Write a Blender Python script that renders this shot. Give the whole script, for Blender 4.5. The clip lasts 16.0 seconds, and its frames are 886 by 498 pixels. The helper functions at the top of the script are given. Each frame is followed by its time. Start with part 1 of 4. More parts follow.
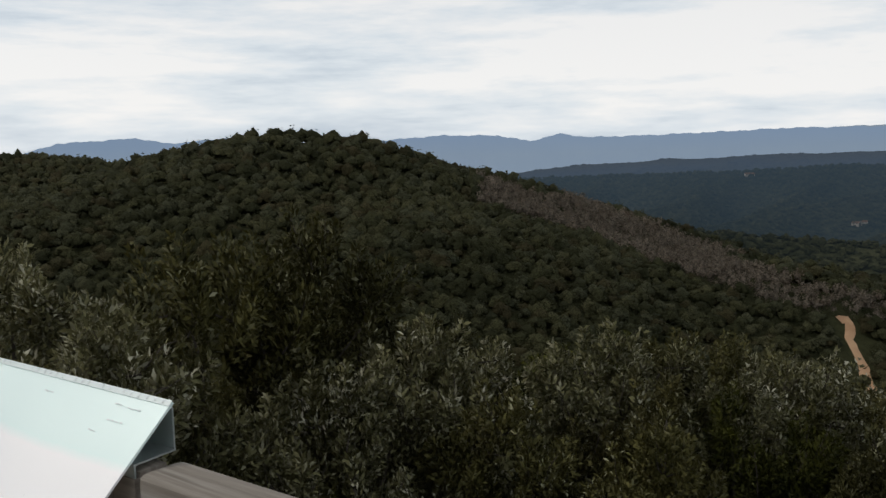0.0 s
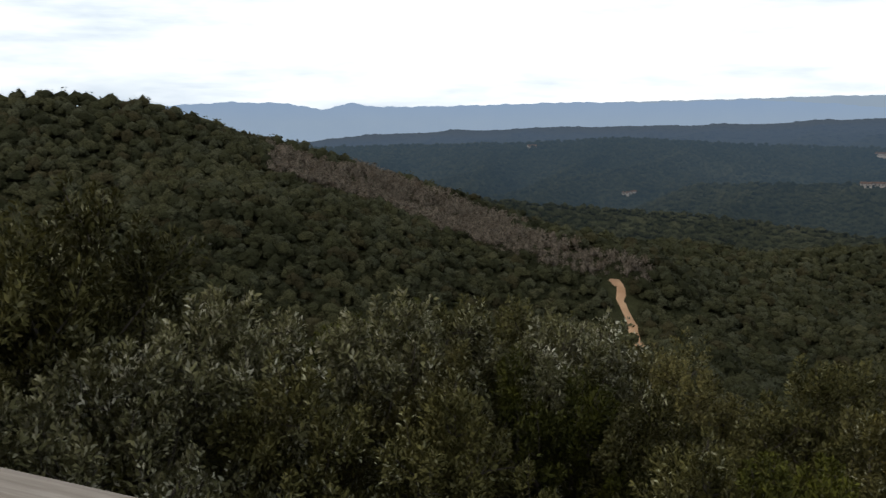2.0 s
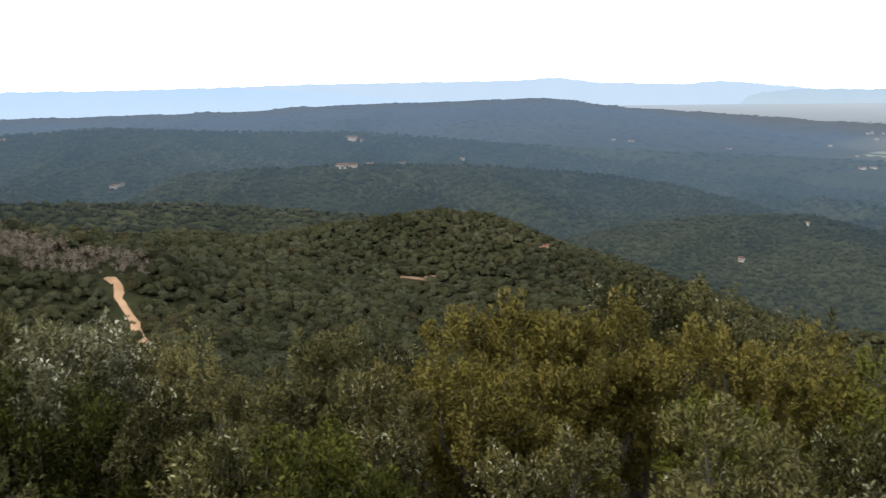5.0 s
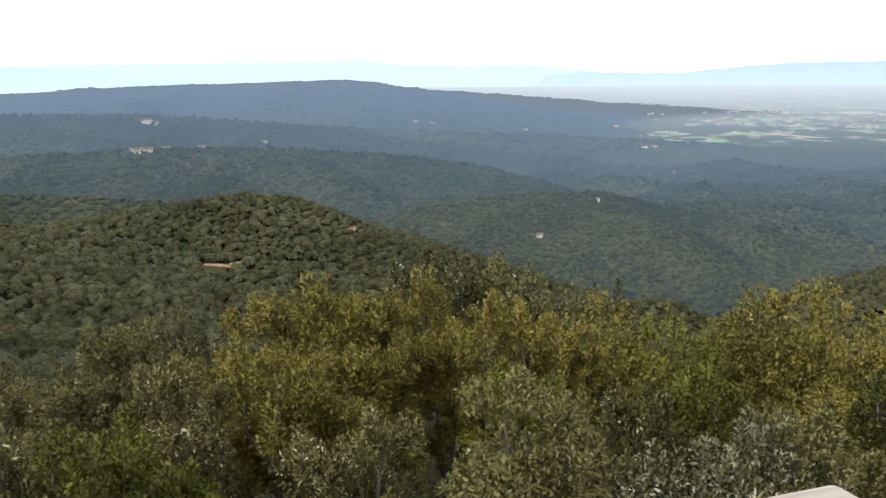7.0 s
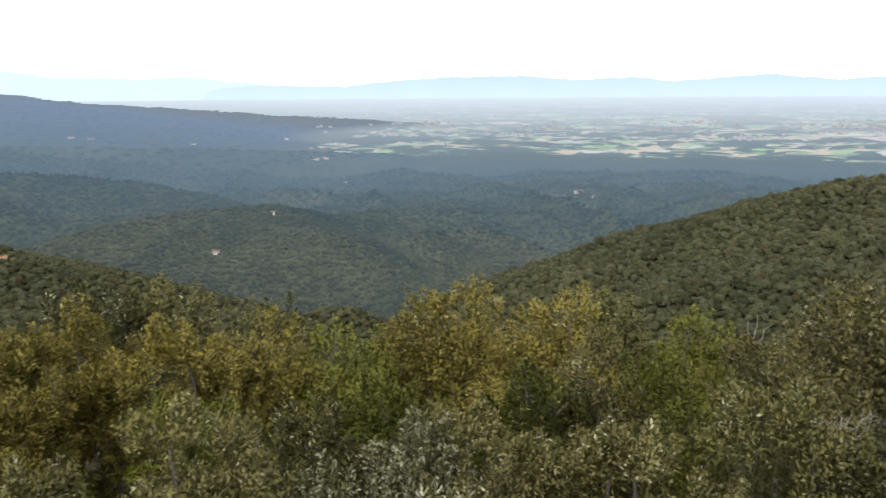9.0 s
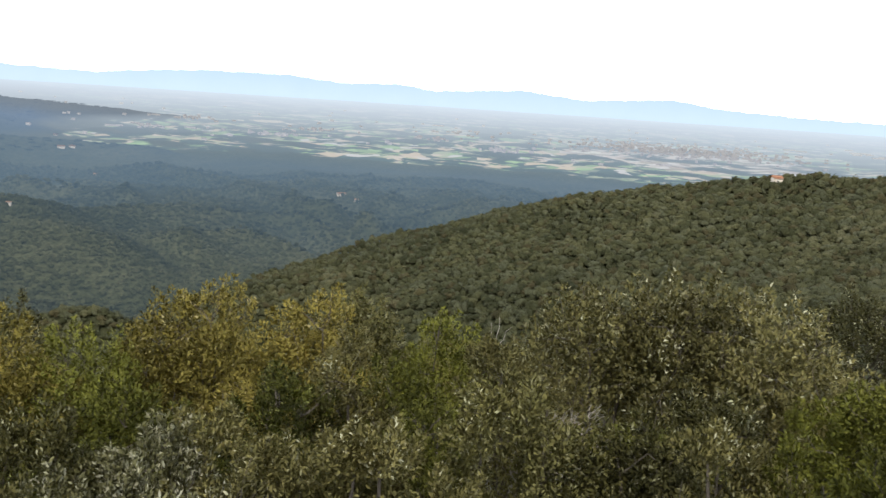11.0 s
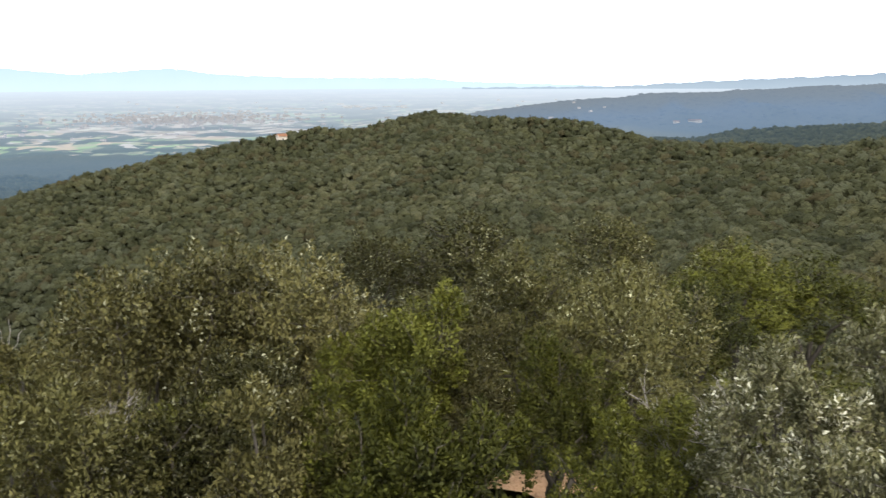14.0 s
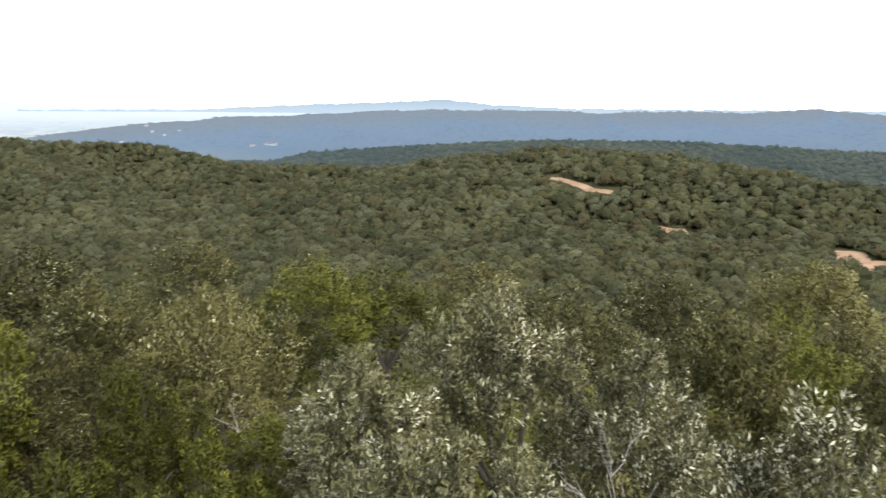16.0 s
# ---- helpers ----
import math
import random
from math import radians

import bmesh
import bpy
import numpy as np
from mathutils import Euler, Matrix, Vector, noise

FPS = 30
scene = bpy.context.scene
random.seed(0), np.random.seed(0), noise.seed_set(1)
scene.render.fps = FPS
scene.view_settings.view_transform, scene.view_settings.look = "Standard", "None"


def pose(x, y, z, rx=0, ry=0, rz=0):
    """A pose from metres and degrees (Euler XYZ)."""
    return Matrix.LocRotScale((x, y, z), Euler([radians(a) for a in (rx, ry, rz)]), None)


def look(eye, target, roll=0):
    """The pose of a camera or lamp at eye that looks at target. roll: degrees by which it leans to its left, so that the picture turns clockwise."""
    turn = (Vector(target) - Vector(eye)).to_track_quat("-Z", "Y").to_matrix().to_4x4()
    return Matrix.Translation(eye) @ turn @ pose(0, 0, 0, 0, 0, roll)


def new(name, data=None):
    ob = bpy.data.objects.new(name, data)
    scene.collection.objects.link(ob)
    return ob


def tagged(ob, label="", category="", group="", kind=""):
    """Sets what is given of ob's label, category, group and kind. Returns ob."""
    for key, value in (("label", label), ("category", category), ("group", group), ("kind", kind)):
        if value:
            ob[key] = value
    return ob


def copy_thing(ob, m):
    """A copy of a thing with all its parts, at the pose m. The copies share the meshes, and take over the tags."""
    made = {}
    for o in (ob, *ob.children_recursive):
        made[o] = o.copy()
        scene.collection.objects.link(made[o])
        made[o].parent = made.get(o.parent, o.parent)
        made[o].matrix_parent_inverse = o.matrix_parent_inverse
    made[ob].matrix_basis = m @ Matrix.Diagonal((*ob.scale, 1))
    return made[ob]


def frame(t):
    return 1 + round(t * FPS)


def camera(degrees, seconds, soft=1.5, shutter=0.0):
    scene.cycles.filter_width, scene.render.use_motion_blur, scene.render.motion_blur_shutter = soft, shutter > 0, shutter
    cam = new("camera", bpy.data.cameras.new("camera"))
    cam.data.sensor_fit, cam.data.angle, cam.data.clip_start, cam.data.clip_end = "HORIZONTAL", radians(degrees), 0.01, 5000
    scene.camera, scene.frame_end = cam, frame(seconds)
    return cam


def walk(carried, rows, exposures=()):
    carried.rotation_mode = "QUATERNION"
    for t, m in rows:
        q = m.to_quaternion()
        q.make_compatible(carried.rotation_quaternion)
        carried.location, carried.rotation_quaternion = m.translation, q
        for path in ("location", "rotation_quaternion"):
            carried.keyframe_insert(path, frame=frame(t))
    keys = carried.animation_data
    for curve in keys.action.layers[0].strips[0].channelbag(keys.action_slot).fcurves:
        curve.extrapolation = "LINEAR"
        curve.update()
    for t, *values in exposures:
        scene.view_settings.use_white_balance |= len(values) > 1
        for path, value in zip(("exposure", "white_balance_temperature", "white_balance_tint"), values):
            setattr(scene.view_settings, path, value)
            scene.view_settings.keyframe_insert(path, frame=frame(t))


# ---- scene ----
# Bearings are degrees clockwise from +y, heights are metres above the eye's level at the start.


def toward(bearing, elevation=0.0):
    b, e = radians(bearing), radians(elevation)
    return Vector((math.sin(b) * math.cos(e), math.cos(b) * math.cos(e), math.sin(e)))


cam = camera(52.41, 16.0, soft=1.4, shutter=0.25)
# seconds, bearing, pitch, roll, eye x, eye y
TURN = [
    (0, -21.47, -6.44, -1.38, 0.000, 0.000),
    (0.5, -19.50, -7.07, -0.89, 0.002, 0.000),
    (1, -17.33, -7.71, -0.92, 0.004, 0.000),
    (1.5, -11.87, -8.21, -1.52, 0.006, 0.000),
    (2, -8.24, -8.56, -0.24, 0.009, 0.000),
    (2.5, -3.16, -8.63, -0.66, 0.011, 0.000),
    (3, 2.87, -8.89, -0.64, 0.013, 0.000),
    (3.5, 7.29, -9.32, -0.12, 0.015, 0.000),
    (4, 11.81, -9.47, -0.52, 0.017, 0.000),
    (4.5, 16.26, -9.46, -0.31, 0.019, 0.000),
    (4.7, 19.29, -9.45, -0.53, 0.020, 0.000),
    (6.8, 34.63, -10.79, -0.45, 0.125, 0.010),
    (7, 35.74, -10.81, -0.51, 0.130, 0.000),
    (7.5, 41.59, -10.72, -0.15, 0.152, -0.024),
    (8, 46.34, -10.53, 0.42, 0.213, -0.052),
    (8.5, 50.33, -10.19, 0.89, 0.275, -0.078),
    (9, 56.36, -10.16, -0.44, 0.325, -0.070),
    (9.5, 62.58, -10.19, 0.05, 0.336, -0.099),
    (9.7, 64.38, -10.08, 1.09, 0.340, -0.110),
    (11.8, 81.26, -10.08, 0.44, 0.313, -0.210),
    (12, 85.22, -10.33, -1.10, 0.310, -0.220),
    (12.5, 90.28, -11.34, -0.71, 0.307, -0.235),
    (13, 92.81, -10.86, -0.09, 0.305, -0.250),
    (13.5, 95.78, -10.71, -0.13, 0.302, -0.265),
    (14, 101.75, -10.75, -0.29, 0.300, -0.280),
    (14.5, 106.55, -10.41, 0.14, 0.292, -0.300),
    (15, 111.34, -10.06, -0.03, 0.285, -0.320),
    (15.5, 119.95, -9.66, 1.54, 0.278, -0.340),
    (16, 128.12, -9.25, 0.44, 0.270, -0.360),
]
walk(cam, [(t, look((x, y, 0.0), Vector((x, y, 0.0)) + 100 * toward(b, p), r)) for t, b, p, r, x, y in TURN],
     exposures=[(0, -1.2), (1.5, -0.95), (3.5, -0.20), (4.7, 0.22), (7.0, 0.78), (9.0, 0.80), (12.2, 0.66), (14.5, 0.96), (16.0, 1.14)])

# ---- sky and sun: a bright overcast, thinner towards the north ----
SUN_BEARING, SUN_HEIGHT = -100.0, 48.0
world = bpy.data.worlds.new("overcast_sky")
scene.world = world
world.use_nodes = True


class Nodes:
    """Short hand for building a node tree."""

    def __init__(self, tree):
        self.tree = tree

    def add(self, kind, settings=(), **inputs):
        node = self.tree.nodes.new(kind)
        for key, value in dict(settings).items():
            setattr(node, key, value)
        for key, value in inputs.items():
            name = key.replace("_", " ")
            socket = node.inputs[int(key[1:])] if key[0] == "i" and key[1:].isdigit() else node.inputs[name]
            if isinstance(value, bpy.types.NodeSocket):
                self.tree.links.new(value, socket)
            else:
                socket.default_value = value
        return node

    def ramp(self, fac, stops, mode="LINEAR"):
        node = self.tree.nodes.new("ShaderNodeValToRGB")
        node.color_ramp.interpolation = mode
        el = node.color_ramp.elements
        while len(el) < len(stops):
            el.new(0.5)
        for e, (p, c) in zip(el, stops):
            e.position = p
            e.color = (*c, 1.0) if isinstance(c, tuple) else (c, c, c, 1.0)
        self.tree.links.new(fac, node.inputs[0])
        return node.outputs[0]

    def math(self, op, a, b=0.0, clamp=False):
        return self.add("ShaderNodeMath", {"operation": op, "use_clamp": clamp}, i0=a, i1=b).outputs[0]

    def mix(self, fac, a, b, blend="MIX"):
        return self.add("ShaderNodeMixRGB", {"blend_type": blend}, Fac=fac, Color1=a, Color2=b).outputs[0]

    def noise(self, vector, scale, detail=4.0, rough=0.55):
        return self.add("ShaderNodeTexNoise", Vector=vector, Scale=scale, Detail=detail, Roughness=rough).outputs["Fac"]


wn = Nodes(world.node_tree)
world.node_tree.nodes.clear()
sky = wn.add("ShaderNodeTexSky", {"sky_type": "NISHITA", "sun_disc": False, "sun_elevation": radians(SUN_HEIGHT),
                                   "sun_rotation": radians(SUN_BEARING), "air_density": 1.0, "dust_density": 2.0}).outputs[0]
place = wn.add("ShaderNodeTexCoord").outputs["Generated"]
flat = wn.add("ShaderNodeMapping", Vector=place, Scale=(1.0, 1.0, 6.5), Rotation=(0.05, 0.03, 0)).outputs[0]
clouds = wn.math("ADD", wn.math("MULTIPLY", wn.noise(flat, 1.7, 4.0, 0.5), 0.55), wn.math("MULTIPLY", wn.noise(flat, 5.0, 6.0, 0.62), 0.45))
grey = wn.ramp(clouds, [(0.41, (7.5, 8.6, 9.8)), (0.5, (10.5, 11.3, 12.0)), (0.58, (13.2, 13.1, 13.0))])
up = wn.add("ShaderNodeSeparateXYZ", Vector=place).outputs[2]
glow = wn.ramp(up, [(0.0, 1.6), (0.25, 1.38), (0.7, 0.95)])
cover = wn.mix(1.0, wn.mix(0.88, sky, grey), glow, "MULTIPLY")
wn.add("ShaderNodeOutputWorld", Surface=wn.add("ShaderNodeBackground", Color=cover, Strength=0.11).outputs[0])

sun = new("sun", bpy.data.lights.new("sun", "SUN"))
sun.data.energy, sun.data.angle, sun.data.color = 2.4, radians(10), (1.0, 0.95, 0.87)
sun.matrix_world = look(toward(SUN_BEARING, SUN_HEIGHT) * 100, (0, 0, 0))


# ---- materials ----
def material(name):
    mat = bpy.data.materials.new(name)
    mat.use_nodes = True
    mat.node_tree.nodes.clear()
    return mat, Nodes(mat.node_tree)


def finish(n, color, rough, metal=0.0, height=None, bump=0.3, distance=0.02, spec=0.5, glow=None, through_leaf=0.0):
    args = dict(Base_Color=color, Roughness=rough, Metallic=metal)
    bsdf = n.add("ShaderNodeBsdfPrincipled", **args)
    bsdf.inputs["Specular IOR Level"].default_value = spec
    if height is not None:
        n.tree.links.new(n.add("ShaderNodeBump", Strength=bump, Distance=distance, Height=height).outputs[0], bsdf.inputs["Normal"])
    out = bsdf.outputs[0]
    if through_leaf:
        lit = n.add("ShaderNodeBsdfTranslucent", Color=color).outputs[0]
        out = n.add("ShaderNodeMixShader", i0=through_leaf, i1=out, i2=lit).outputs[0]
    if glow is not None:
        fac, tint, power = glow
        light = n.add("ShaderNodeEmission", Color=tint, Strength=power).outputs[0]
        out = n.add("ShaderNodeMixShader", i0=fac, i1=out, i2=light).outputs[0]
    n.add("ShaderNodeOutputMaterial", Surface=out)


def leaf_material(name, stops, rough=0.55, patch=0.25, pale=(0.27, 0.29, 0.23), pale_from=0.9):
    """Leaves: each differs a little, and whole sprays drift in hue; pale ones are undersides and painted glints."""
    mat, n = material(name)
    geo = n.add("ShaderNodeNewGeometry")
    one = geo.outputs["Random Per Island"]
    spray = n.math("ADD", n.math("MULTIPLY", n.noise(geo.outputs["Position"], patch, 2.0), 0.35),
                   n.math("ADD", n.math("MULTIPLY", n.noise(geo.outputs["Position"], 1.6, 2.0), 0.4), n.math("MULTIPLY", n.noise(geo.outputs["Position"], 4.5, 2.0), 0.4)))
    tree = n.add("ShaderNodeObjectInfo").outputs["Random"]
    f = n.math("ADD", n.math("ADD", 0.045, n.math("MULTIPLY", one, 0.21)), n.math("ADD", n.math("MULTIPLY", n.math("SUBTRACT", spray, 0.09), 0.8), n.math("MULTIPLY", n.math("SUBTRACT", tree, 0.45), 0.24)))
    color = n.ramp(f, stops)
    turned = n.math("GREATER_THAN", n.math("FRACT", n.math("MULTIPLY", one, 17.3)), pale_from)
    gust = n.ramp(n.noise(geo.outputs["Position"], 0.9, 2.0), [(0.5, 0.25), (0.6, 1.0)])
    # pale leaves: turned undersides, and leaf glints put into the colour
    color = n.mix(n.math("MULTIPLY", turned, gust), color, (*pale, 1))
    finish(n, color, rough, spec=0.10, through_leaf=0.24)
    return mat


OAK = leaf_material("holm_oak_leaves", [(0.28, (0.0161, 0.0150, 0.0042)), (0.5, (0.0546, 0.0510, 0.0152)), (0.8, (0.1519, 0.1370, 0.0456))], pale_from=0.90, pale=(0.36, 0.35, 0.22))
OCHRE = leaf_material("ochre_leaves", [(0.28, (0.0348, 0.0282, 0.0067)), (0.5, (0.1103, 0.0920, 0.0186)), (0.8, (0.2379, 0.1909, 0.0430))], pale=(0.26, 0.22, 0.10), pale_from=0.95)
GREEN = leaf_material("bright_leaves", [(0.28, (0.0123, 0.0140, 0.0038)), (0.5, (0.0482, 0.0501, 0.0078)), (0.8, (0.1453, 0.1463, 0.0229))], pale_from=0.96, pale=(0.20, 0.21, 0.07))
GREY = leaf_material("grey_green_leaves", [(0.28, (0.0257, 0.0228, 0.0072)), (0.5, (0.0790, 0.0707, 0.0225)), (0.8, (0.1974, 0.1711, 0.0615))], pale_from=0.9, pale=(0.34, 0.33, 0.22))
SILVER = leaf_material("silver_leaves", [(0.28, (0.0303, 0.0286, 0.0121)), (0.5, (0.0954, 0.0909, 0.0393)), (0.8, (0.2411, 0.2245, 0.1103))], pale_from=0.74, pale=(0.52, 0.50, 0.38))


def forest_material(name, stops, bump_scale, silver=(0.115, 0.119, 0.072), brown=(0.092, 0.070, 0.034)):
    """Crowns too far off to tell leaves: tree by tree colour, patches of species, leafy relief with painted-in shade.
    """
    mat, n = material(name)
    geo = n.add("ShaderNodeNewGeometry")
    pos = geo.outputs["Position"]
    kind = n.add("ShaderNodeAttribute", {"attribute_name": "kind"}).outputs["Fac"]
    f = n.math("ADD", n.math("MULTIPLY", geo.outputs["Random Per Island"], 0.12),
               n.math("ADD", n.math("MULTIPLY", kind, 0.30), n.math("MULTIPLY", n.noise(pos, 0.018, 4.0), 0.62)))
    fine = n.noise(pos, bump_scale, 4.0, 0.75)
    color = n.ramp(f, stops)
    other = n.math("FRACT", n.math("MULTIPLY", kind, 7.0))
    color = n.mix(n.ramp(other, [(0.72, 0.0), (0.80, 0.6)]), color, (*silver, 1))
    color = n.mix(n.ramp(other, [(0.08, 0.6), (0.14, 0.0)]), color, (*brown, 1))
    # shade in the gaps between leaves, painted as dark colour in the bump hollows
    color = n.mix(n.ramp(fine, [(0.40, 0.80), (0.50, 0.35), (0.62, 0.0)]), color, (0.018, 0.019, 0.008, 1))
    finish(n, color, 0.75, height=fine, bump=0.7, distance=0.25, spec=0.06, through_leaf=0.4)
    return mat


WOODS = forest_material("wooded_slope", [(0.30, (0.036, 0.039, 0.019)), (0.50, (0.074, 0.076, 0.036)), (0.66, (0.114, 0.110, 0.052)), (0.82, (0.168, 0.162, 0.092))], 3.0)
BARE = forest_material("leafless_wood", [(0.3, (0.215, 0.175, 0.140)), (0.75, (0.33, 0.27, 0.215))], 2.2, (0.27, 0.225, 0.18), (0.20, 0.15, 0.11))


def soil_material(name, a, b, scale):
    mat, n = material(name)
    pos = n.add("ShaderNodeNewGeometry").outputs["Position"]
    f = n.noise(pos, scale, 6.0, 0.6)
    g = n.noise(pos, scale * 12, 4.0, 0.7)
    color = n.mix(n.math("MULTIPLY", g, 0.4), n.ramp(f, [(0.3, a), (0.7, b)]), (*a, 1))
    finish(n, color, 0.95, height=g, bump=0.9, distance=0.25, spec=0.05)
    return mat


SOIL = soil_material("undergrowth_soil", (0.024, 0.025, 0.010), (0.058, 0.056, 0.023), 0.5)
MAQUIS = soil_material("maquis_cover", (0.026, 0.028, 0.013), (0.060, 0.060, 0.028), 0.6)
TRACK = soil_material("sandy_track", (0.40, 0.23, 0.13), (0.58, 0.38, 0.23), 0.25)
CLAY = soil_material("orange_clay_track", (0.17, 0.10, 0.064), (0.28, 0.19, 0.128), 0.25)


def bark_material(name, a, b):
    mat, n = material(name)
    pos = n.add("ShaderNodeTexCoord").outputs["Object"]
    f = n.noise(n.add("ShaderNodeMapping", Vector=pos, Scale=(14, 14, 3)).outputs[0], 1.0, 6.0, 0.65)
    finish(n, n.ramp(f, [(0.3, a), (0.7, b)]), 0.9, height=f, bump=0.8, distance=0.02, spec=0.2)
    return mat


BARK = bark_material("oak_bark", (0.035, 0.029, 0.023), (0.10, 0.085, 0.07))
DEAD = bark_material("dead_wood", (0.17, 0.15, 0.13), (0.31, 0.28, 0.255))


def plank_material(name):
    """Weathered pine: long grain, silvered, with cracks."""
    mat, n = material(name)
    pos = n.add("ShaderNodeTexCoord").outputs["Object"]
    grain = n.noise(n.add("ShaderNodeMapping", Vector=pos, Scale=(1.2, 26, 26)).outputs[0], 2.0, 7.0, 0.65)
    broad = n.noise(pos, 2.5, 3.0)
    crack = n.noise(n.add("ShaderNodeMapping", Vector=pos, Scale=(1.5, 30, 30)).outputs[0], 1.0, 2.0, 0.4)
    color = n.ramp(n.math("ADD", n.math("MULTIPLY", grain, 0.7), n.math("MULTIPLY", broad, 0.3)),
                   [(0.3, (0.13, 0.104, 0.081)), (0.5, (0.238, 0.205, 0.171)), (0.7, (0.37, 0.337, 0.298))])
    color = n.mix(n.ramp(crack, [(0.66, 0.0), (0.72, 0.9)]), color, (0.07, 0.05, 0.035, 1))
    finish(n, color, 0.8, height=grain, bump=0.35, distance=0.004, spec=0.25)
    return mat


WOOD = plank_material("weathered_rail_wood")


def metal_material(name):
    mat, n = material(name)
    pos = n.add("ShaderNodeTexCoord").outputs["Object"]
    spangle = n.noise(pos, 9.0, 5.0, 0.6)
    streak = n.noise(n.add("ShaderNodeMapping", Vector=pos, Scale=(1.5, 9, 9)).outputs[0], 1.2, 5.0, 0.65)
    color = n.ramp(streak, [(0.3, (0.52, 0.58, 0.57)), (0.6, (0.64, 0.68, 0.67))])
    rough = n.ramp(spangle, [(0.3, 0.34), (0.7, 0.5)])
    finish(n, color, rough, metal=0.9, height=spangle, bump=0.05, distance=0.002)
    return mat


ZINC = metal_material("galvanised_steel")


def face_material(name, tones=((0.98, 0.945, 0.93), (0.82, 0.95, 0.91))):
    """The desk's printed face, bleached nearly white by the weather, greener along the top, scuffed."""
    mat, n = material(name)
    pos = n.add("ShaderNodeTexCoord").outputs["Object"]
    z = n.add("ShaderNodeSeparateXYZ", Vector=pos).outputs[2]
    blot = n.noise(pos, 5.0, 5.0, 0.6)
    band = n.ramp(n.math("ADD", n.math("MULTIPLY", n.math("ADD", z, 0.488), 25.0), n.math("MULTIPLY", blot, 0.5)), [(0.25, tones[0]), (0.55, tones[1])])
    scuff = n.noise(n.add("ShaderNodeMapping", Vector=pos, Scale=(30, 6, 30)).outputs[0], 1.0, 4.0, 0.7)
    color = n.mix(n.ramp(scuff, [(0.70, 0.0), (0.76, 0.5)]), band, (0.55, 0.56, 0.55, 1))
    finish(n, color, n.ramp(blot, [(0.3, 0.28), (0.7, 0.45)]), metal=0.1, height=blot, bump=0.04, distance=0.002)
    return mat


FACE = face_material("bleached_printed_sheet")


# ---- terrain ----
def crest(points, lift=0.0):
    """Crest points from bearing, elevation and distance, as places."""
    return np.array([[r * math.sin(radians(a)), r * math.cos(radians(a)), r * math.tan(radians(e)) + lift] for a, e, r in points])


def ridge(x, y, line, slope, uneven=1.0):
    """Height of a ridge whose sides fall off with the given slope from its crest line."""
    best = np.full(x.shape, -1e9)
    for p, q in zip(line[:-1], line[1:]):
        d = q[:2] - p[:2]
        s = np.clip(((x - p[0]) * d[0] + (y - p[1]) * d[1]) / (d @ d), 0, 1)
        off = np.hypot(x - p[0] - s * d[0], y - p[1] - s * d[1])
        best = np.maximum(best, p[2] + s * (q[2] - p[2]) - slope * (np.sqrt(off * off + 64) - 8) * uneven)
    return best


RNG = np.random.default_rng(7)
WAVES = [(RNG.uniform(-1, 1, 2), RNG.uniform(0, 6.28)) for _ in range(24)]


def rolling(x, y, length):
    """Smooth uneven relief between -1 and 1, of about that wave length."""
    total = np.zeros_like(x)
    for i, (k, ph) in enumerate(WAVES):
        w = 6.28 / length * (0.6 + 0.09 * i)
        k = k / np.hypot(*k)
        total += np.sin(w * (k[0] * x + k[1] * y) + ph + 1.3 * np.sin(w * 0.31 * (k[1] * x - k[0] * y) + 2 * ph))
    return np.tanh(total / 6.0)


def smooth_top(parts, k):
    m = np.max(parts, axis=0)
    return m + k * np.log(sum(np.exp((p - m) / k) for p in parts))


HILL_A = crest([(-75, 0.5, 430), (-55, 0.3, 420), (-45, 0.2, 400), (-39.5, -0.95, 330), (-37, 0.45, 290), (-31.7, 1.3, 270), (-27.5, 0.9, 272), (-25, 0.1, 280),
                (-19, -1.5, 285), (-12, -3.7, 300), (-5, -6.2, 310), (4, -8.4, 300), (9, -8.9, 340)], -2.9)
HILL_B = crest([(9, -8.6, 340), (13.3, -8.1, 400), (18.6, -7.5, 430), (22.9, -6.9, 450), (25.4, -7.2, 460), (28, -8.7, 470), (30, -10, 480), (34, -14, 480)], -3.2)
HILL_J = crest([(54, -15.5, 700), (57.4, -12.9, 670), (63.5, -10.6, 640), (70, -8.4, 560), (76.7, -6.7, 520), (81, -5.3, 505), (85.2, -4.5, 500), (89.5, -3.7, 490), (93.4, -3.0, 480), (97.3, -3.2, 470),
                (101.1, -2.1, 480), (104.2, -2.4, 475), (109.7, -2.5, 470), (112.9, -3.3, 460), (116, -4.2, 440)], -3.2)
HILL_K = crest([(116, -3.9, 430), (122, -3.9, 430), (126, -4.2, 420), (130.4, -3.2, 350), (135.7, -2.6, 330), (141, -2.9, 320), (146, -3.6, 310), (154, -4.7, 300), (175, -5, 300)], -3.2)
SPINE = crest([(108, -20, 26), (108, -11.5, 150), (106, -6.2, 300), (101.1, -2.4, 470)], -2.0)


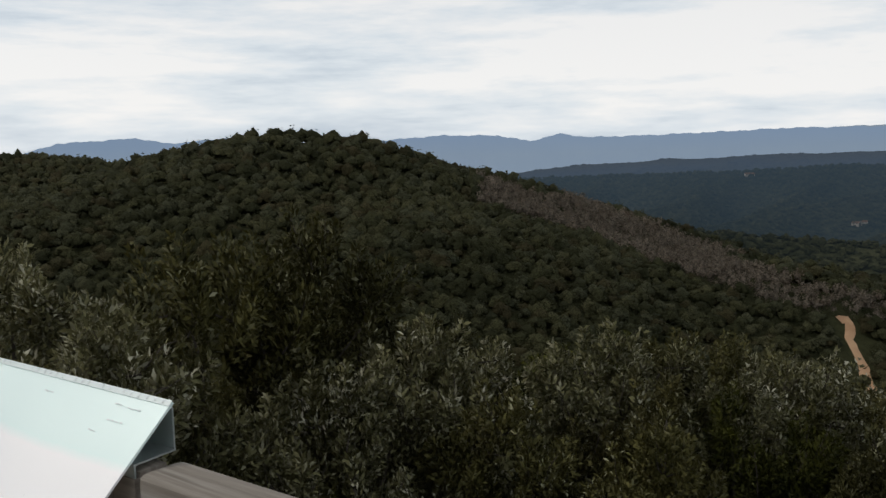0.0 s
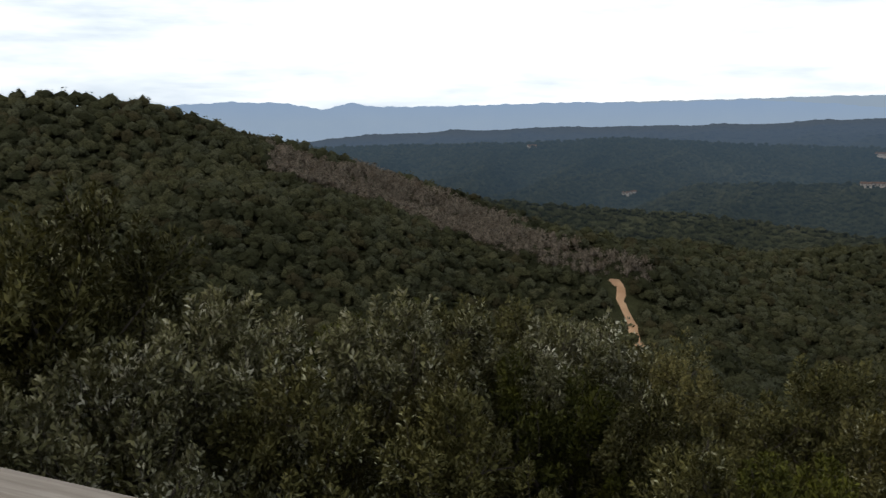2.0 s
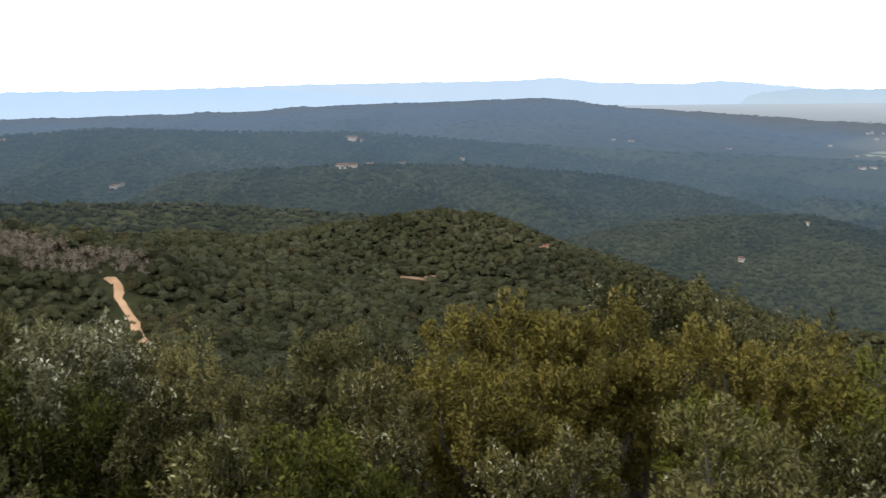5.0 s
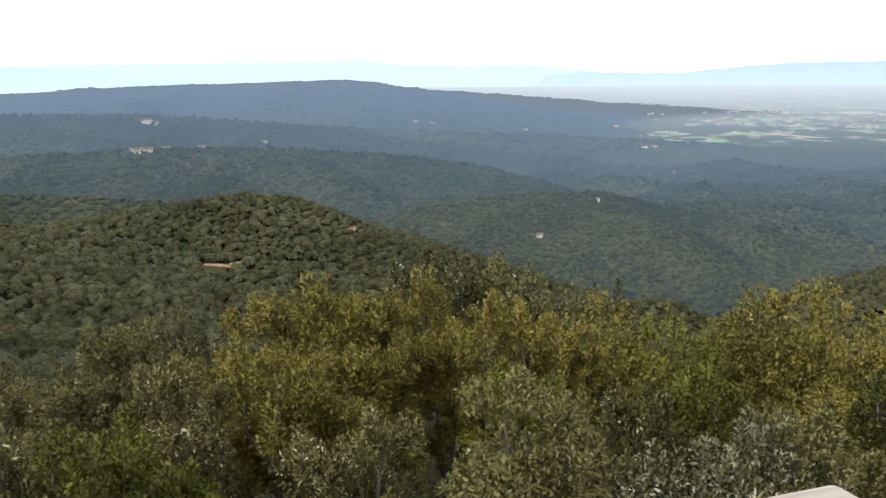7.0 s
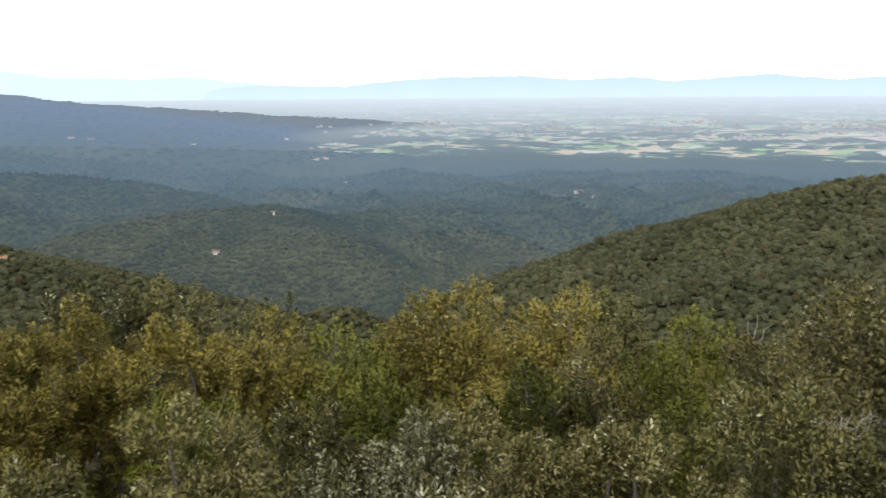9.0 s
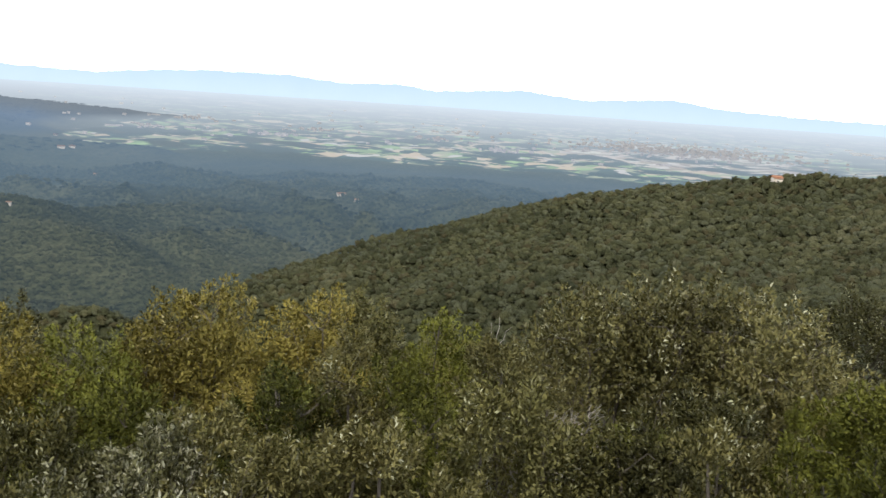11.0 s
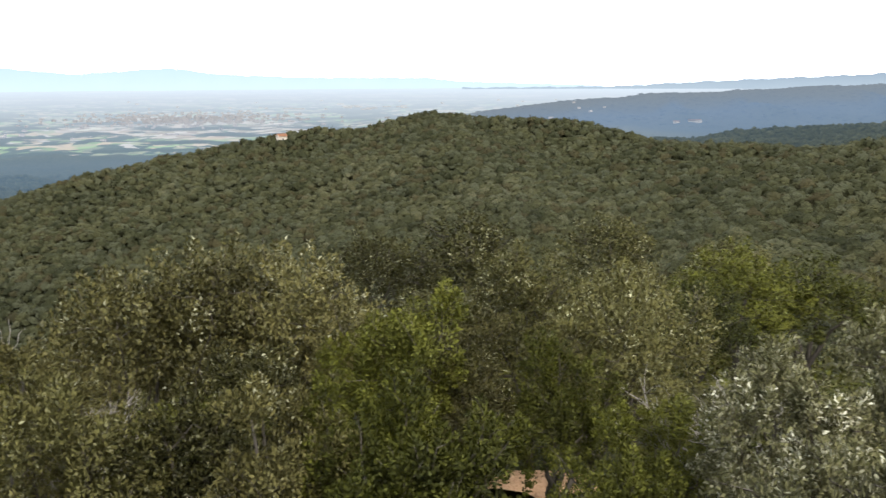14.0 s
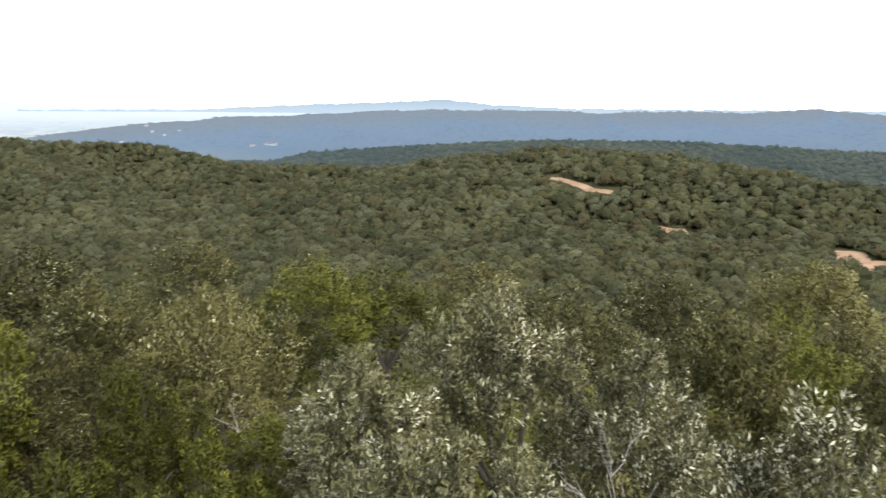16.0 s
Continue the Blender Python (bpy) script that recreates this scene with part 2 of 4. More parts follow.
def ground_height(x, y):
    r = np.hypot(x, y)
    a = np.degrees(np.arctan2(x, y))
    low = np.interp(a, [-180, -70, 8, 26, 36, 70, 84, 98, 120, 175], [-60, -60, -50, -70, -190, -190, -110, -45, -32, -40])
    slope = np.interp(a, [-180, -20, 30, 70, 95, 180], [0.3, 0.32, 0.33, 0.33, 0.24, 0.26])
    own = -8.2 - slope * np.maximum(np.sqrt((r - 14) ** 2 * (r > 14) + 9) - 3, 0)
    low = low - np.clip((r - 330) / 230, 0, 1) * np.interp(a, [-180, 26, 40, 84, 100, 180], [100, 90, 0, 0, 70, 80])
    base = low + 6 * np.logaddexp(0, (own - low) / 6)
    base = base + np.clip((r - 40) / 200, 0, 1) * 3.0 * rolling(x, y, 240.0)
    lumpy = 1 + 0.3 * rolling(x, y, 260.0)
    z = smooth_top([base, ridge(x, y, HILL_A, 0.36, lumpy), ridge(x, y, HILL_B, 0.40, np.maximum(lumpy, 0.98)), ridge(x, y, HILL_J, 0.34, np.maximum(lumpy, 0.92)), ridge(x, y, HILL_K, 0.22, lumpy), ridge(x, y, SPINE, 0.31, np.maximum(lumpy, 1.0))], 2.0)
    return z


HILL_C = crest([(-14, -5.4, 650), (-6, -5.5, 650), (0.7, -6.0, 640), (8, -6.4, 640), (13.3, -6.9, 640), (18.6, -7.5, 640), (24, -9, 660)])
HILL_M = crest([(30, -9.5, 850), (34.5, -8.3, 900), (40, -7.5, 950), (45.5, -7.2, 1000), (49, -8, 1020), (55, -7.6, 1100), (62, -7.8, 1250)])
HILL_M2 = crest([(47, -6.2, 1500), (55, -6.6, 1350), (62, -6.9, 1300), (68, -7.2, 1300)])
HILL_D = crest([(-40, -2.4, 1500), (-14, -2.1, 1500), (-2.7, -1.9, 1500), (2.5, -1.6, 1500), (11.4, -2.0, 1550), (18, -2.1, 1600), (25, -2.7, 1600), (33, -3.2, 1650), (40, -3.5, 1700), (47, -3.8, 1750), (53.7, -4.1, 1800)])
HILL_D2 = crest([(8, -4.4, 1150), (17, -4.2, 1150), (25, -4.3, 1200), (33, -4.9, 1250), (38, -5.6, 1250)])
HILL_E = crest([(-30, -2.0, 2600), (-16.4, -1.7, 2600), (-12.7, -1.3, 2600), (-6.1, -1.0, 2600), (4.3, -0.82, 2600), (11.4, -0.65, 2600), (16, -0.38, 2600), (24, -0.22, 2600),
                (30, -0.13, 2600), (33.8, -0.6, 2650), (37.1, -0.9, 2700), (40.3, -1.15, 2750), (46, -1.6, 2800), (55, -2.1, 2850)])
HILL_I = crest([(104, -2.1, 2800), (108.9, -1.45, 2800), (114, -1.05, 2800), (121, -0.68, 2800), (126.5, -0.5, 2800), (132.2, -0.44, 2800), (137.4, -0.57, 2800), (142.5, -0.42, 2800),
                (147.1, -0.5, 2800), (150, -0.2, 2800), (154, -0.55, 2800), (172, -0.5, 2800)])
HILL_L = crest([(120, -3.2, 1000), (128, -2.7, 950), (135.7, -2.35, 900), (142.6, -2.4, 900), (149, -2.6, 900), (154, -2.8, 900), (175, -3, 900)])


def spurs_of(line, every, reach, drop, lean, seed):
    """Side ridges that run down from a crest towards the lookout, with gullies between them."""
    g = np.random.default_rng(seed)
    spurs = []
    seg = np.hypot(*(line[1:, :2] - line[:-1, :2]).T)
    dist = np.concatenate([[0], np.cumsum(seg)])
    for d in np.arange(every / 2, dist[-1], every):
        d += g.uniform(-0.3, 0.3) * every
        p = np.array([np.interp(d, dist, line[:, k]) for k in range(3)])
        out = -p[:2] / np.hypot(*p[:2])
        side = np.array([-out[1], out[0]])
        pts, z = [p - (0, 0, 2)], p[2] - 2
        for k in range(3):
            way = out + side * (lean + g.uniform(-0.45, 0.45))
            step = reach / 3 * g.uniform(0.8, 1.2)
            z -= drop / 3 * g.uniform(0.6, 1.4)
            q = pts[-1][:2] + way / np.hypot(*way) * step
            pts.append(np.array([q[0], q[1], z]))
        spurs.append(np.array(pts))
    return spurs


def plain_height(r):
    return np.interp(r, [500, 700, 1000, 1600, 2200, 3000, 4900], [-150, -188, -190, -152, -136, -112, -46])


SPURS = spurs_of(HILL_D, 120, 480, 75, -0.5, 3) + spurs_of(HILL_D2, 110, 330, 70, -0.5, 4) + spurs_of(HILL_M, 95, 260, 50, -0.6, 5) + spurs_of(HILL_M2, 110, 260, 45, -0.6, 9) + spurs_of(HILL_C, 100, 200, 40, -0.5, 10) + spurs_of(HILL_L, 160, 250, 35, 0.4, 6) + spurs_of(HILL_E, 190, 520, 42, -0.4, 7) + spurs_of(HILL_I, 210, 480, 36, 0.4, 8)


def distance_height(x, y):
    r = np.hypot(x, y)
    wild = np.clip((r - 560) / 200, 0, 1) * np.clip((1750 - r) / 600, 0, 1)
    folds = 1 - np.abs(rolling(0.94 * x - 0.34 * y, 0.4 * (0.34 * x + 0.94 * y), 640.0))
    north = np.interp(np.degrees(np.arctan2(x, y)), [-64, 12, 24], [1, 1, 0]) * np.clip((r - 2700) / 500, 0, 1)
    base = plain_height(r) - 75 * north + wild * (75 * (folds - 0.75) + 30 * (0.7 - np.abs(rolling(x, y, 290.0))) + 5 * rolling(x, y, 330.0))
    spurs = np.maximum(1.15 + wild * (0.55 * rolling(x, y, 520.0) + 0.2 * rolling(x, y, 260.0)), 0.6)
    gentle = np.maximum(spurs, 0.95)
    far_lumps = np.clip((r - 1800) / 400, 0, 1) * np.clip((3300 - r) / 300, 0, 1) * 3.5 * rolling(x, y, 330.0)
    return smooth_top([base] + [ridge(x, y, h, s, u) for h, s, u in ((HILL_C, 0.35, spurs), (HILL_M, 0.24, spurs), (HILL_M2, 0.18, spurs), (HILL_D, 0.26, gentle), (HILL_D2, 0.3, spurs), (HILL_E, 0.13, gentle), (HILL_I, 0.13, gentle), (HILL_L, 0.2, spurs))] + [ridge(x, y, h, 0.52) for h in SPURS], 2.5) + far_lumps


def grid_mesh(name, xyz, mats, smooth=True):
    """A mesh from a grid of places (rows, columns, 3)."""
    rows, cols = xyz.shape[:2]
    i = np.arange(rows * cols).reshape(rows, cols)
    quads = np.stack([i[:-1, :-1], i[:-1, 1:], i[1:, 1:], i[1:, :-1]], -1).reshape(-1, 4)
    return mesh_of(name, xyz.reshape(-1, 3), quads, mats, smooth)


def mesh_of(name, verts, faces, mats, smooth=False, which=None, normals=None):
    me = bpy.data.meshes.new(name)
    n, k = faces.shape
    me.vertices.add(len(verts))
    me.vertices.foreach_set("co", np.asarray(verts, np.float32).ravel())
    me.loops.add(n * k)
    me.loops.foreach_set("vertex_index", faces.astype(np.int32).ravel())
    me.polygons.add(n)
    me.polygons.foreach_set("loop_start", np.arange(0, n * k, k, dtype=np.int32))
    me.polygons.foreach_set("use_smooth", np.full(n, smooth))
    for m in mats:
        me.materials.append(m)
    if which is not None:
        me.polygons.foreach_set("material_index", which.astype(np.int32))
    if normals is not None:
        me.attributes.new("custom_normal", "FLOAT_VECTOR", "POINT").data.foreach_set("vector", np.asarray(normals, np.float32).ravel())
    me.update()
    return me


def polar(bearings, radii, height):
    a = np.radians(bearings)
    x, y = radii[:, None] * np.sin(a), radii[:, None] * np.cos(a)
    return np.stack([x, y, height(x, y)], -1)


def sheet_height(x, y):
    """The one ground sheet: modelled near, sinking below the backdrop of distance further out."""
    r = np.hypot(x, y)
    t = np.clip((r - 560) / 120, 0, 1)
    return ground_height(x, y) * (1 - t) + t * np.minimum(ground_height(x, y), -260.0)


radii = np.concatenate([[0.05], np.geomspace(2, 720, 250), np.geomspace(800, 4900, 14)])
ground_mesh = grid_mesh("ground", polar(np.arange(-180, 180.1, 0.5), radii, sheet_height), [SOIL, MAQUIS])
ground_mesh.polygons.foreach_set("material_index", np.repeat((radii[1:] > 105).astype(np.int32), 720))
ground = tagged(new("ground", ground_mesh),
                "dark leaf-littered hillside soil under scrub and oaks", "ground", kind="structure")


# haze before the far hills, painted as surface glow that grows with distance
def far_haze_material(name, stops, patch, reach, fields=False, by_tree=False):
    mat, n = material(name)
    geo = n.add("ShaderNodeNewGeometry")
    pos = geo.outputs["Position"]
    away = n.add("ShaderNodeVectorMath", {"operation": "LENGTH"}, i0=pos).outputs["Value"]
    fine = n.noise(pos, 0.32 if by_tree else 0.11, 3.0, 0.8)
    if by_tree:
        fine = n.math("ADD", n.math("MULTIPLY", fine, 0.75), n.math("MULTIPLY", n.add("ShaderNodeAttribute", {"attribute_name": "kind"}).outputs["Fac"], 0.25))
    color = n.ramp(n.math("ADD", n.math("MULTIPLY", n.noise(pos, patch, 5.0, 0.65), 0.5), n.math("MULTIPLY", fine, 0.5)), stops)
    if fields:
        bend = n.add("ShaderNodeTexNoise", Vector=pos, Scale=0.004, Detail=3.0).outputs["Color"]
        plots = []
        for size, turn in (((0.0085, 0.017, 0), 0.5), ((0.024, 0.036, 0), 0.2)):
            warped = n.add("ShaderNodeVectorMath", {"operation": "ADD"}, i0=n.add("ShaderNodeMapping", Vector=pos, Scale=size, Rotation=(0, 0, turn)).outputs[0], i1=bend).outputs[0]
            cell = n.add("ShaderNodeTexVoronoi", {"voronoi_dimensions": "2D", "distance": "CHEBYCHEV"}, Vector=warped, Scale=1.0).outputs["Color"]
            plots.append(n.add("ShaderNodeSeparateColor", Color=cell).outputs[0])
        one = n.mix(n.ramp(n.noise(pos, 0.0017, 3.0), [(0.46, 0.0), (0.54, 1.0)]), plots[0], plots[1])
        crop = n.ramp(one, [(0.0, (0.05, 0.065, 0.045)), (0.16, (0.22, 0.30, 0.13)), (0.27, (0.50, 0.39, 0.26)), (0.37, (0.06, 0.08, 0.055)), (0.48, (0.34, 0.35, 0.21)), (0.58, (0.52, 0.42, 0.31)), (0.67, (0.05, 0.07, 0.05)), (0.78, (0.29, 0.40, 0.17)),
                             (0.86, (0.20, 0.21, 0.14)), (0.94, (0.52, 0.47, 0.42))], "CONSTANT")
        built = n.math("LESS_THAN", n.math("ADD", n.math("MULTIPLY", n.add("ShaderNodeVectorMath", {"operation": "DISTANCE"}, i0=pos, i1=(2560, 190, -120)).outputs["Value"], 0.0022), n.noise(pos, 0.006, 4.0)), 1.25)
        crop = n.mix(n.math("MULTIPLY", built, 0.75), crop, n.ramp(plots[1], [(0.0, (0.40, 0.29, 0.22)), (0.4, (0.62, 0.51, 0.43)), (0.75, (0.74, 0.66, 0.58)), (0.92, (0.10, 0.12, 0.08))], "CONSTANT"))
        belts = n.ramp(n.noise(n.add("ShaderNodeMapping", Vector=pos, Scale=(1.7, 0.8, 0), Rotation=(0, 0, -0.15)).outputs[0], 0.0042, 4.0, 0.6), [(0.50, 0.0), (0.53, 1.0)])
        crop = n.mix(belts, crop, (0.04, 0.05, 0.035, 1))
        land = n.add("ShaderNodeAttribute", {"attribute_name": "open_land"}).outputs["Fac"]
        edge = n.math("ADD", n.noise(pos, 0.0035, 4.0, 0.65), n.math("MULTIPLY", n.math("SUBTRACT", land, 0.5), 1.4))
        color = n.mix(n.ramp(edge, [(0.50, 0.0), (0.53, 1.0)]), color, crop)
    # mixes the haze in as emission; the open plain gets its own paler tint
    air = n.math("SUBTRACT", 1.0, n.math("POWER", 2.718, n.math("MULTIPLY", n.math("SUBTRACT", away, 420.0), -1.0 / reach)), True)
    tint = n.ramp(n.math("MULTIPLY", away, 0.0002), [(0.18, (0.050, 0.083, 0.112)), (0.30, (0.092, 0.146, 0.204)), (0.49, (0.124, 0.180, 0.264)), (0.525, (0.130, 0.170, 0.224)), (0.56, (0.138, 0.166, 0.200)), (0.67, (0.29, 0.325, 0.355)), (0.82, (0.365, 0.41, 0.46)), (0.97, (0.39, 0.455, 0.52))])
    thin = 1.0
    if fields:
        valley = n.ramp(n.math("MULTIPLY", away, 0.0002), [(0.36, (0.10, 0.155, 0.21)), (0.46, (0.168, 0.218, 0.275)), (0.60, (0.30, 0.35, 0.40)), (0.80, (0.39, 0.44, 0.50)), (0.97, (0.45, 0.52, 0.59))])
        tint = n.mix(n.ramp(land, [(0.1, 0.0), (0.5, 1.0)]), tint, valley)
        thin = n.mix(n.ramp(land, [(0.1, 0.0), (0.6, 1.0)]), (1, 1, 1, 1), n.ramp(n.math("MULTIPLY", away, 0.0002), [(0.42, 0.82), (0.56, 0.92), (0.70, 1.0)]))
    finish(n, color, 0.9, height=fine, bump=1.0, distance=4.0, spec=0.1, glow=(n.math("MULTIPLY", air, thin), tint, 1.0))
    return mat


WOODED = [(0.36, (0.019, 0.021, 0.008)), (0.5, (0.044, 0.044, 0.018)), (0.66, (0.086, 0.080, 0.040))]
FAR = far_haze_material("distant_country", WOODED, 0.004, 1100.0, fields=True)
FARWOOD = far_haze_material("distant_wood", WOODED, 0.008, 1100.0, by_tree=True)
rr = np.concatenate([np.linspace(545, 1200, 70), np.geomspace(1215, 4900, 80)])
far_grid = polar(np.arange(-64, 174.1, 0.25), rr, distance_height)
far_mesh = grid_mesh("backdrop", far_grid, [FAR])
gx, gy, gz = far_grid.reshape(-1, 3).T
ga, gr = np.degrees(np.arctan2(gx, gy)), np.hypot(gx, gy)
flatness = np.clip(1.2 - (gz - plain_height(gr)) / 14, 0, 1)
open_land = flatness * np.interp(gr, [1650, 1950, 4900], [0.0, 0.62, 0.8]) * np.interp(ga, [-60, -20, 20, 42, 56, 72, 100, 112, 120], [0.0, 0.05, 0.05, 0.5, 0.85, 1, 1, 0.8, 0.3])
far_mesh.attributes.new("open_land", "FLOAT", "POINT").data.foreach_set("value", open_land.astype(np.float32))
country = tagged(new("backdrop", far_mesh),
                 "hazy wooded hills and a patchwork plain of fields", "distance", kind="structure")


def range_backdrop(name, points, r, mat, rough, label):
    """A far mountain range: a long crest with spurs that run down to the plain."""
    pts = np.array(points)
    a = np.arange(pts[0, 0], pts[-1, 0], 0.1)
    top = np.interp(a, pts[:, 0], pts[:, 1])
    i = a * 3.1
    top = top + rough * (np.sin(i * 0.83) * 0.5 + np.sin(i * 1.91 + 1 + np.sin(i * 0.37)) * 0.5 + np.sin(i * 4.3 + 2 + 2 * np.sin(i * 0.71)) * 0.3)
    rows = []
    for k, s in enumerate(np.linspace(0, 1, 9)):
        rad = r - 260 * s * (1 + 0.06 * np.sin(i * 1.7 + 3))
        e = top * (1 - s) + -2.2 * s + rough * 2 * s * (1 - s) * np.sin(i * 4 + 3 * s)
        rows.append(np.stack([rad * np.sin(np.radians(a)), rad * np.cos(np.radians(a)), rad * np.tan(np.radians(e))], -1))
    return tagged(new(name, grid_mesh(name, np.array(rows), [mat])), label, "mountains", kind="structure")


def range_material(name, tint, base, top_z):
    """Mountains seen through much air, painted as a glow that pales towards their feet."""
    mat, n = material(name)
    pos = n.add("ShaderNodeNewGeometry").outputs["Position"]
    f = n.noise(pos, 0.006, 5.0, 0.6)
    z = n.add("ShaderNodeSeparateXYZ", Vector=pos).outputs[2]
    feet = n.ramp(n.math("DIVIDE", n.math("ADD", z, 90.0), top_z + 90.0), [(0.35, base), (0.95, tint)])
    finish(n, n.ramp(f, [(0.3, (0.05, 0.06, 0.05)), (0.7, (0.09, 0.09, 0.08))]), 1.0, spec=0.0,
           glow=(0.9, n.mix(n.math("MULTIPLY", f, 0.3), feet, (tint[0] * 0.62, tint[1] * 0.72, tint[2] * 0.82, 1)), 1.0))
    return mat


BLUE = range_material("blue_haze_mountains", (0.51, 0.69, 0.96), (0.56, 0.72, 0.92), 50.0)
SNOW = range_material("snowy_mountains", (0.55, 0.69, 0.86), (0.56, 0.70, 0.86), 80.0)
PALE = range_material("pale_haze_mountains", (0.45, 0.58, 0.73), (0.51, 0.63, 0.74), 70.0)
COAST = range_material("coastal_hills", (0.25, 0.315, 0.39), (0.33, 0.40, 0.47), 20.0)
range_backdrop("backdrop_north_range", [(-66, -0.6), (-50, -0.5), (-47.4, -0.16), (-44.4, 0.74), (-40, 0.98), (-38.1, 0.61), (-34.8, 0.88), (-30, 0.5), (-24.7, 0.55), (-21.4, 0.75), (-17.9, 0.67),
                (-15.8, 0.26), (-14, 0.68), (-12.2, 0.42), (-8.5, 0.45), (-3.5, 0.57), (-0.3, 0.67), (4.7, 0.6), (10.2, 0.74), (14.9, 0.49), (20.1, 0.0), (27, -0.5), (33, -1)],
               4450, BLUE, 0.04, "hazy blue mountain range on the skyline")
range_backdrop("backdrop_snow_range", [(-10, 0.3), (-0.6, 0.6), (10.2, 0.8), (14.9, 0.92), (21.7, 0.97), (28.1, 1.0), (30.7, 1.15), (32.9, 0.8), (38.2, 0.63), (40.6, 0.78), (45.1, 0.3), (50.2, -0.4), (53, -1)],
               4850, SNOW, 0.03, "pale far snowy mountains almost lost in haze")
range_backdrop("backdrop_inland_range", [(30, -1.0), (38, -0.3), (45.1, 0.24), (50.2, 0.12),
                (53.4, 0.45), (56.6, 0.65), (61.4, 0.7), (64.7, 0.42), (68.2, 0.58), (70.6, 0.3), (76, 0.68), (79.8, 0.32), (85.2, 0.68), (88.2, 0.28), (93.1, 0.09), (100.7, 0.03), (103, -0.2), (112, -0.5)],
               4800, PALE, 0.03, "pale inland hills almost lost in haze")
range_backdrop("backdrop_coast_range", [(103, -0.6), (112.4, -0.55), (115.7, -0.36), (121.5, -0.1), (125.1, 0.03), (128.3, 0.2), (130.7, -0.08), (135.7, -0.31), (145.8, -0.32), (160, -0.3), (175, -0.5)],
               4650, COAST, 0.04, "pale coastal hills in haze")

# ---- trees ----
def ico(level):
    bm = bmesh.new()
    bmesh.ops.create_icosphere(bm, subdivisions=level, radius=1.0)
    v = np.array([p.co[:] for p in bm.verts])
    f = np.array([[p.index for p in q.verts] for q in bm.faces])
    bm.free()
    return v, f


def unit(n, rng):
    v = rng.normal(size=(n, 3))
    return v / np.linalg.norm(v, axis=1, keepdims=True)


def sprays_of(rng, boughs, each, wide, high, base):
    """The leafy sprays of a crown: boughs spread over a dome, each bearing shoots that lean outwards and up.
    Gives the boughs' centres, and for every spray its place, axis, size and the way its bough faces."""
    k = np.arange(boughs)
    up = 1 - 1.35 * (k + 0.5) / boughs
    turn = k * 2.39996 + rng.uniform(-0.35, 0.35, boughs) + rng.uniform(0, 6.28)
    flat = np.sqrt(1 - up * up)
    face = np.stack([flat * np.cos(turn), flat * np.sin(turn), up], 1)
    swell = 1 + 0.2 * np.sin(turn * 3 + rng.uniform(0, 6)) + 0.14 * np.sin(turn * 5 + rng.uniform(0, 6))
    centres = face * (rng.uniform(0.52, 0.92, boughs) * swell)[:, None] * (wide * 0.8, wide * 0.8, high * 0.42)
    centres[:, 2] += base + high * 0.48
    girth = rng.uniform(0.30, 0.46, boughs) * wide
    own = np.repeat(k, each)
    way = unit(boughs * each, rng) + face[own] * 0.55 + (0, 0, 0.4)
    way /= np.linalg.norm(way, axis=1, keepdims=True)
    p = centres[own] + way * (girth[own] * rng.uniform(0.55, 1.05, len(own)))[:, None] * (1, 1, 0.85)
    axis = way + face[own] * 0.4 + (0, 0, 0.45) + unit(len(own), rng) * 0.25
    axis /= np.linalg.norm(axis, axis=1, keepdims=True)
    return centres, girth, p, axis, rng.uniform(0.10, 0.19, len(own)) * wide ** 0.6, face[own]


def spray_leaves(rng, crown, count, length, triangles, slim):
    """Leaves set round the shoots of a crown, pointing outwards along them, with sparse leaves inside; gives verts, faces, normals."""
    centres, girth, at, axis, size, face = crown
    deep = int(count * 0.14)
    pick = rng.integers(0, len(at), count)
    a, q = axis[pick], size[pick][:, None]
    ring = np.cross(a, unit(count, rng))
    ring /= np.linalg.norm(ring, axis=1, keepdims=True)
    t = rng.uniform(-0.8, 1.25, (count, 1))
    p = at[pick] + a * t * q + ring * q * 0.75 * np.sqrt(rng.uniform(0.05, 1, (count, 1))) * (1.2 - 0.6 * np.abs(t))
    inside = rng.integers(0, len(centres), deep)
    p[:deep] = centres[inside] + unit(deep, rng) * (girth[inside] * rng.uniform(0.1, 0.7, deep))[:, None]
    along = a * 0.65 + ring * 0.75 + unit(count, rng) * 0.55
    along /= np.linalg.norm(along, axis=1, keepdims=True)
    nrm = unit(count, rng) * 0.7 + (0, 0, 0.75) + ring * 0.3
    nrm -= along * (nrm * along).sum(1, keepdims=True)
    nrm /= np.linalg.norm(nrm, axis=1, keepdims=True)
    side = np.cross(nrm, along)
    l = (length * rng.uniform(0.6, 1.35, count))[:, None]
    soft = ring * 0.35 + a * 0.3 + face[pick] * 0.5 + nrm * 0.6 + (0, 0, 0.12)
    soft /= np.linalg.norm(soft, axis=1, keepdims=True)
    if triangles:
        v = np.stack([p - along * l * 0.5 - side * l * 0.32 * slim, p + along * l * 0.62, p - along * l * 0.3 + side * l * 0.42 * slim + nrm * l * 0.15], 1).reshape(-1, 3)
        return v, np.arange(count * 3).reshape(-1, 3), np.repeat(soft, 3, 0)
    v = np.stack([p - along * l * 0.55, p + side * l * 0.3 * slim + nrm * l * 0.1, p + along * l * 0.55, p - side * l * 0.3 * slim + nrm * l * 0.1], 1).reshape(-1, 3)
    i = np.arange(count) * 4
    return v, np.concatenate([np.stack([i, i + 3, i + 2], 1), np.stack([i, i + 2, i + 1], 1)]), np.repeat(soft, 4, 0)


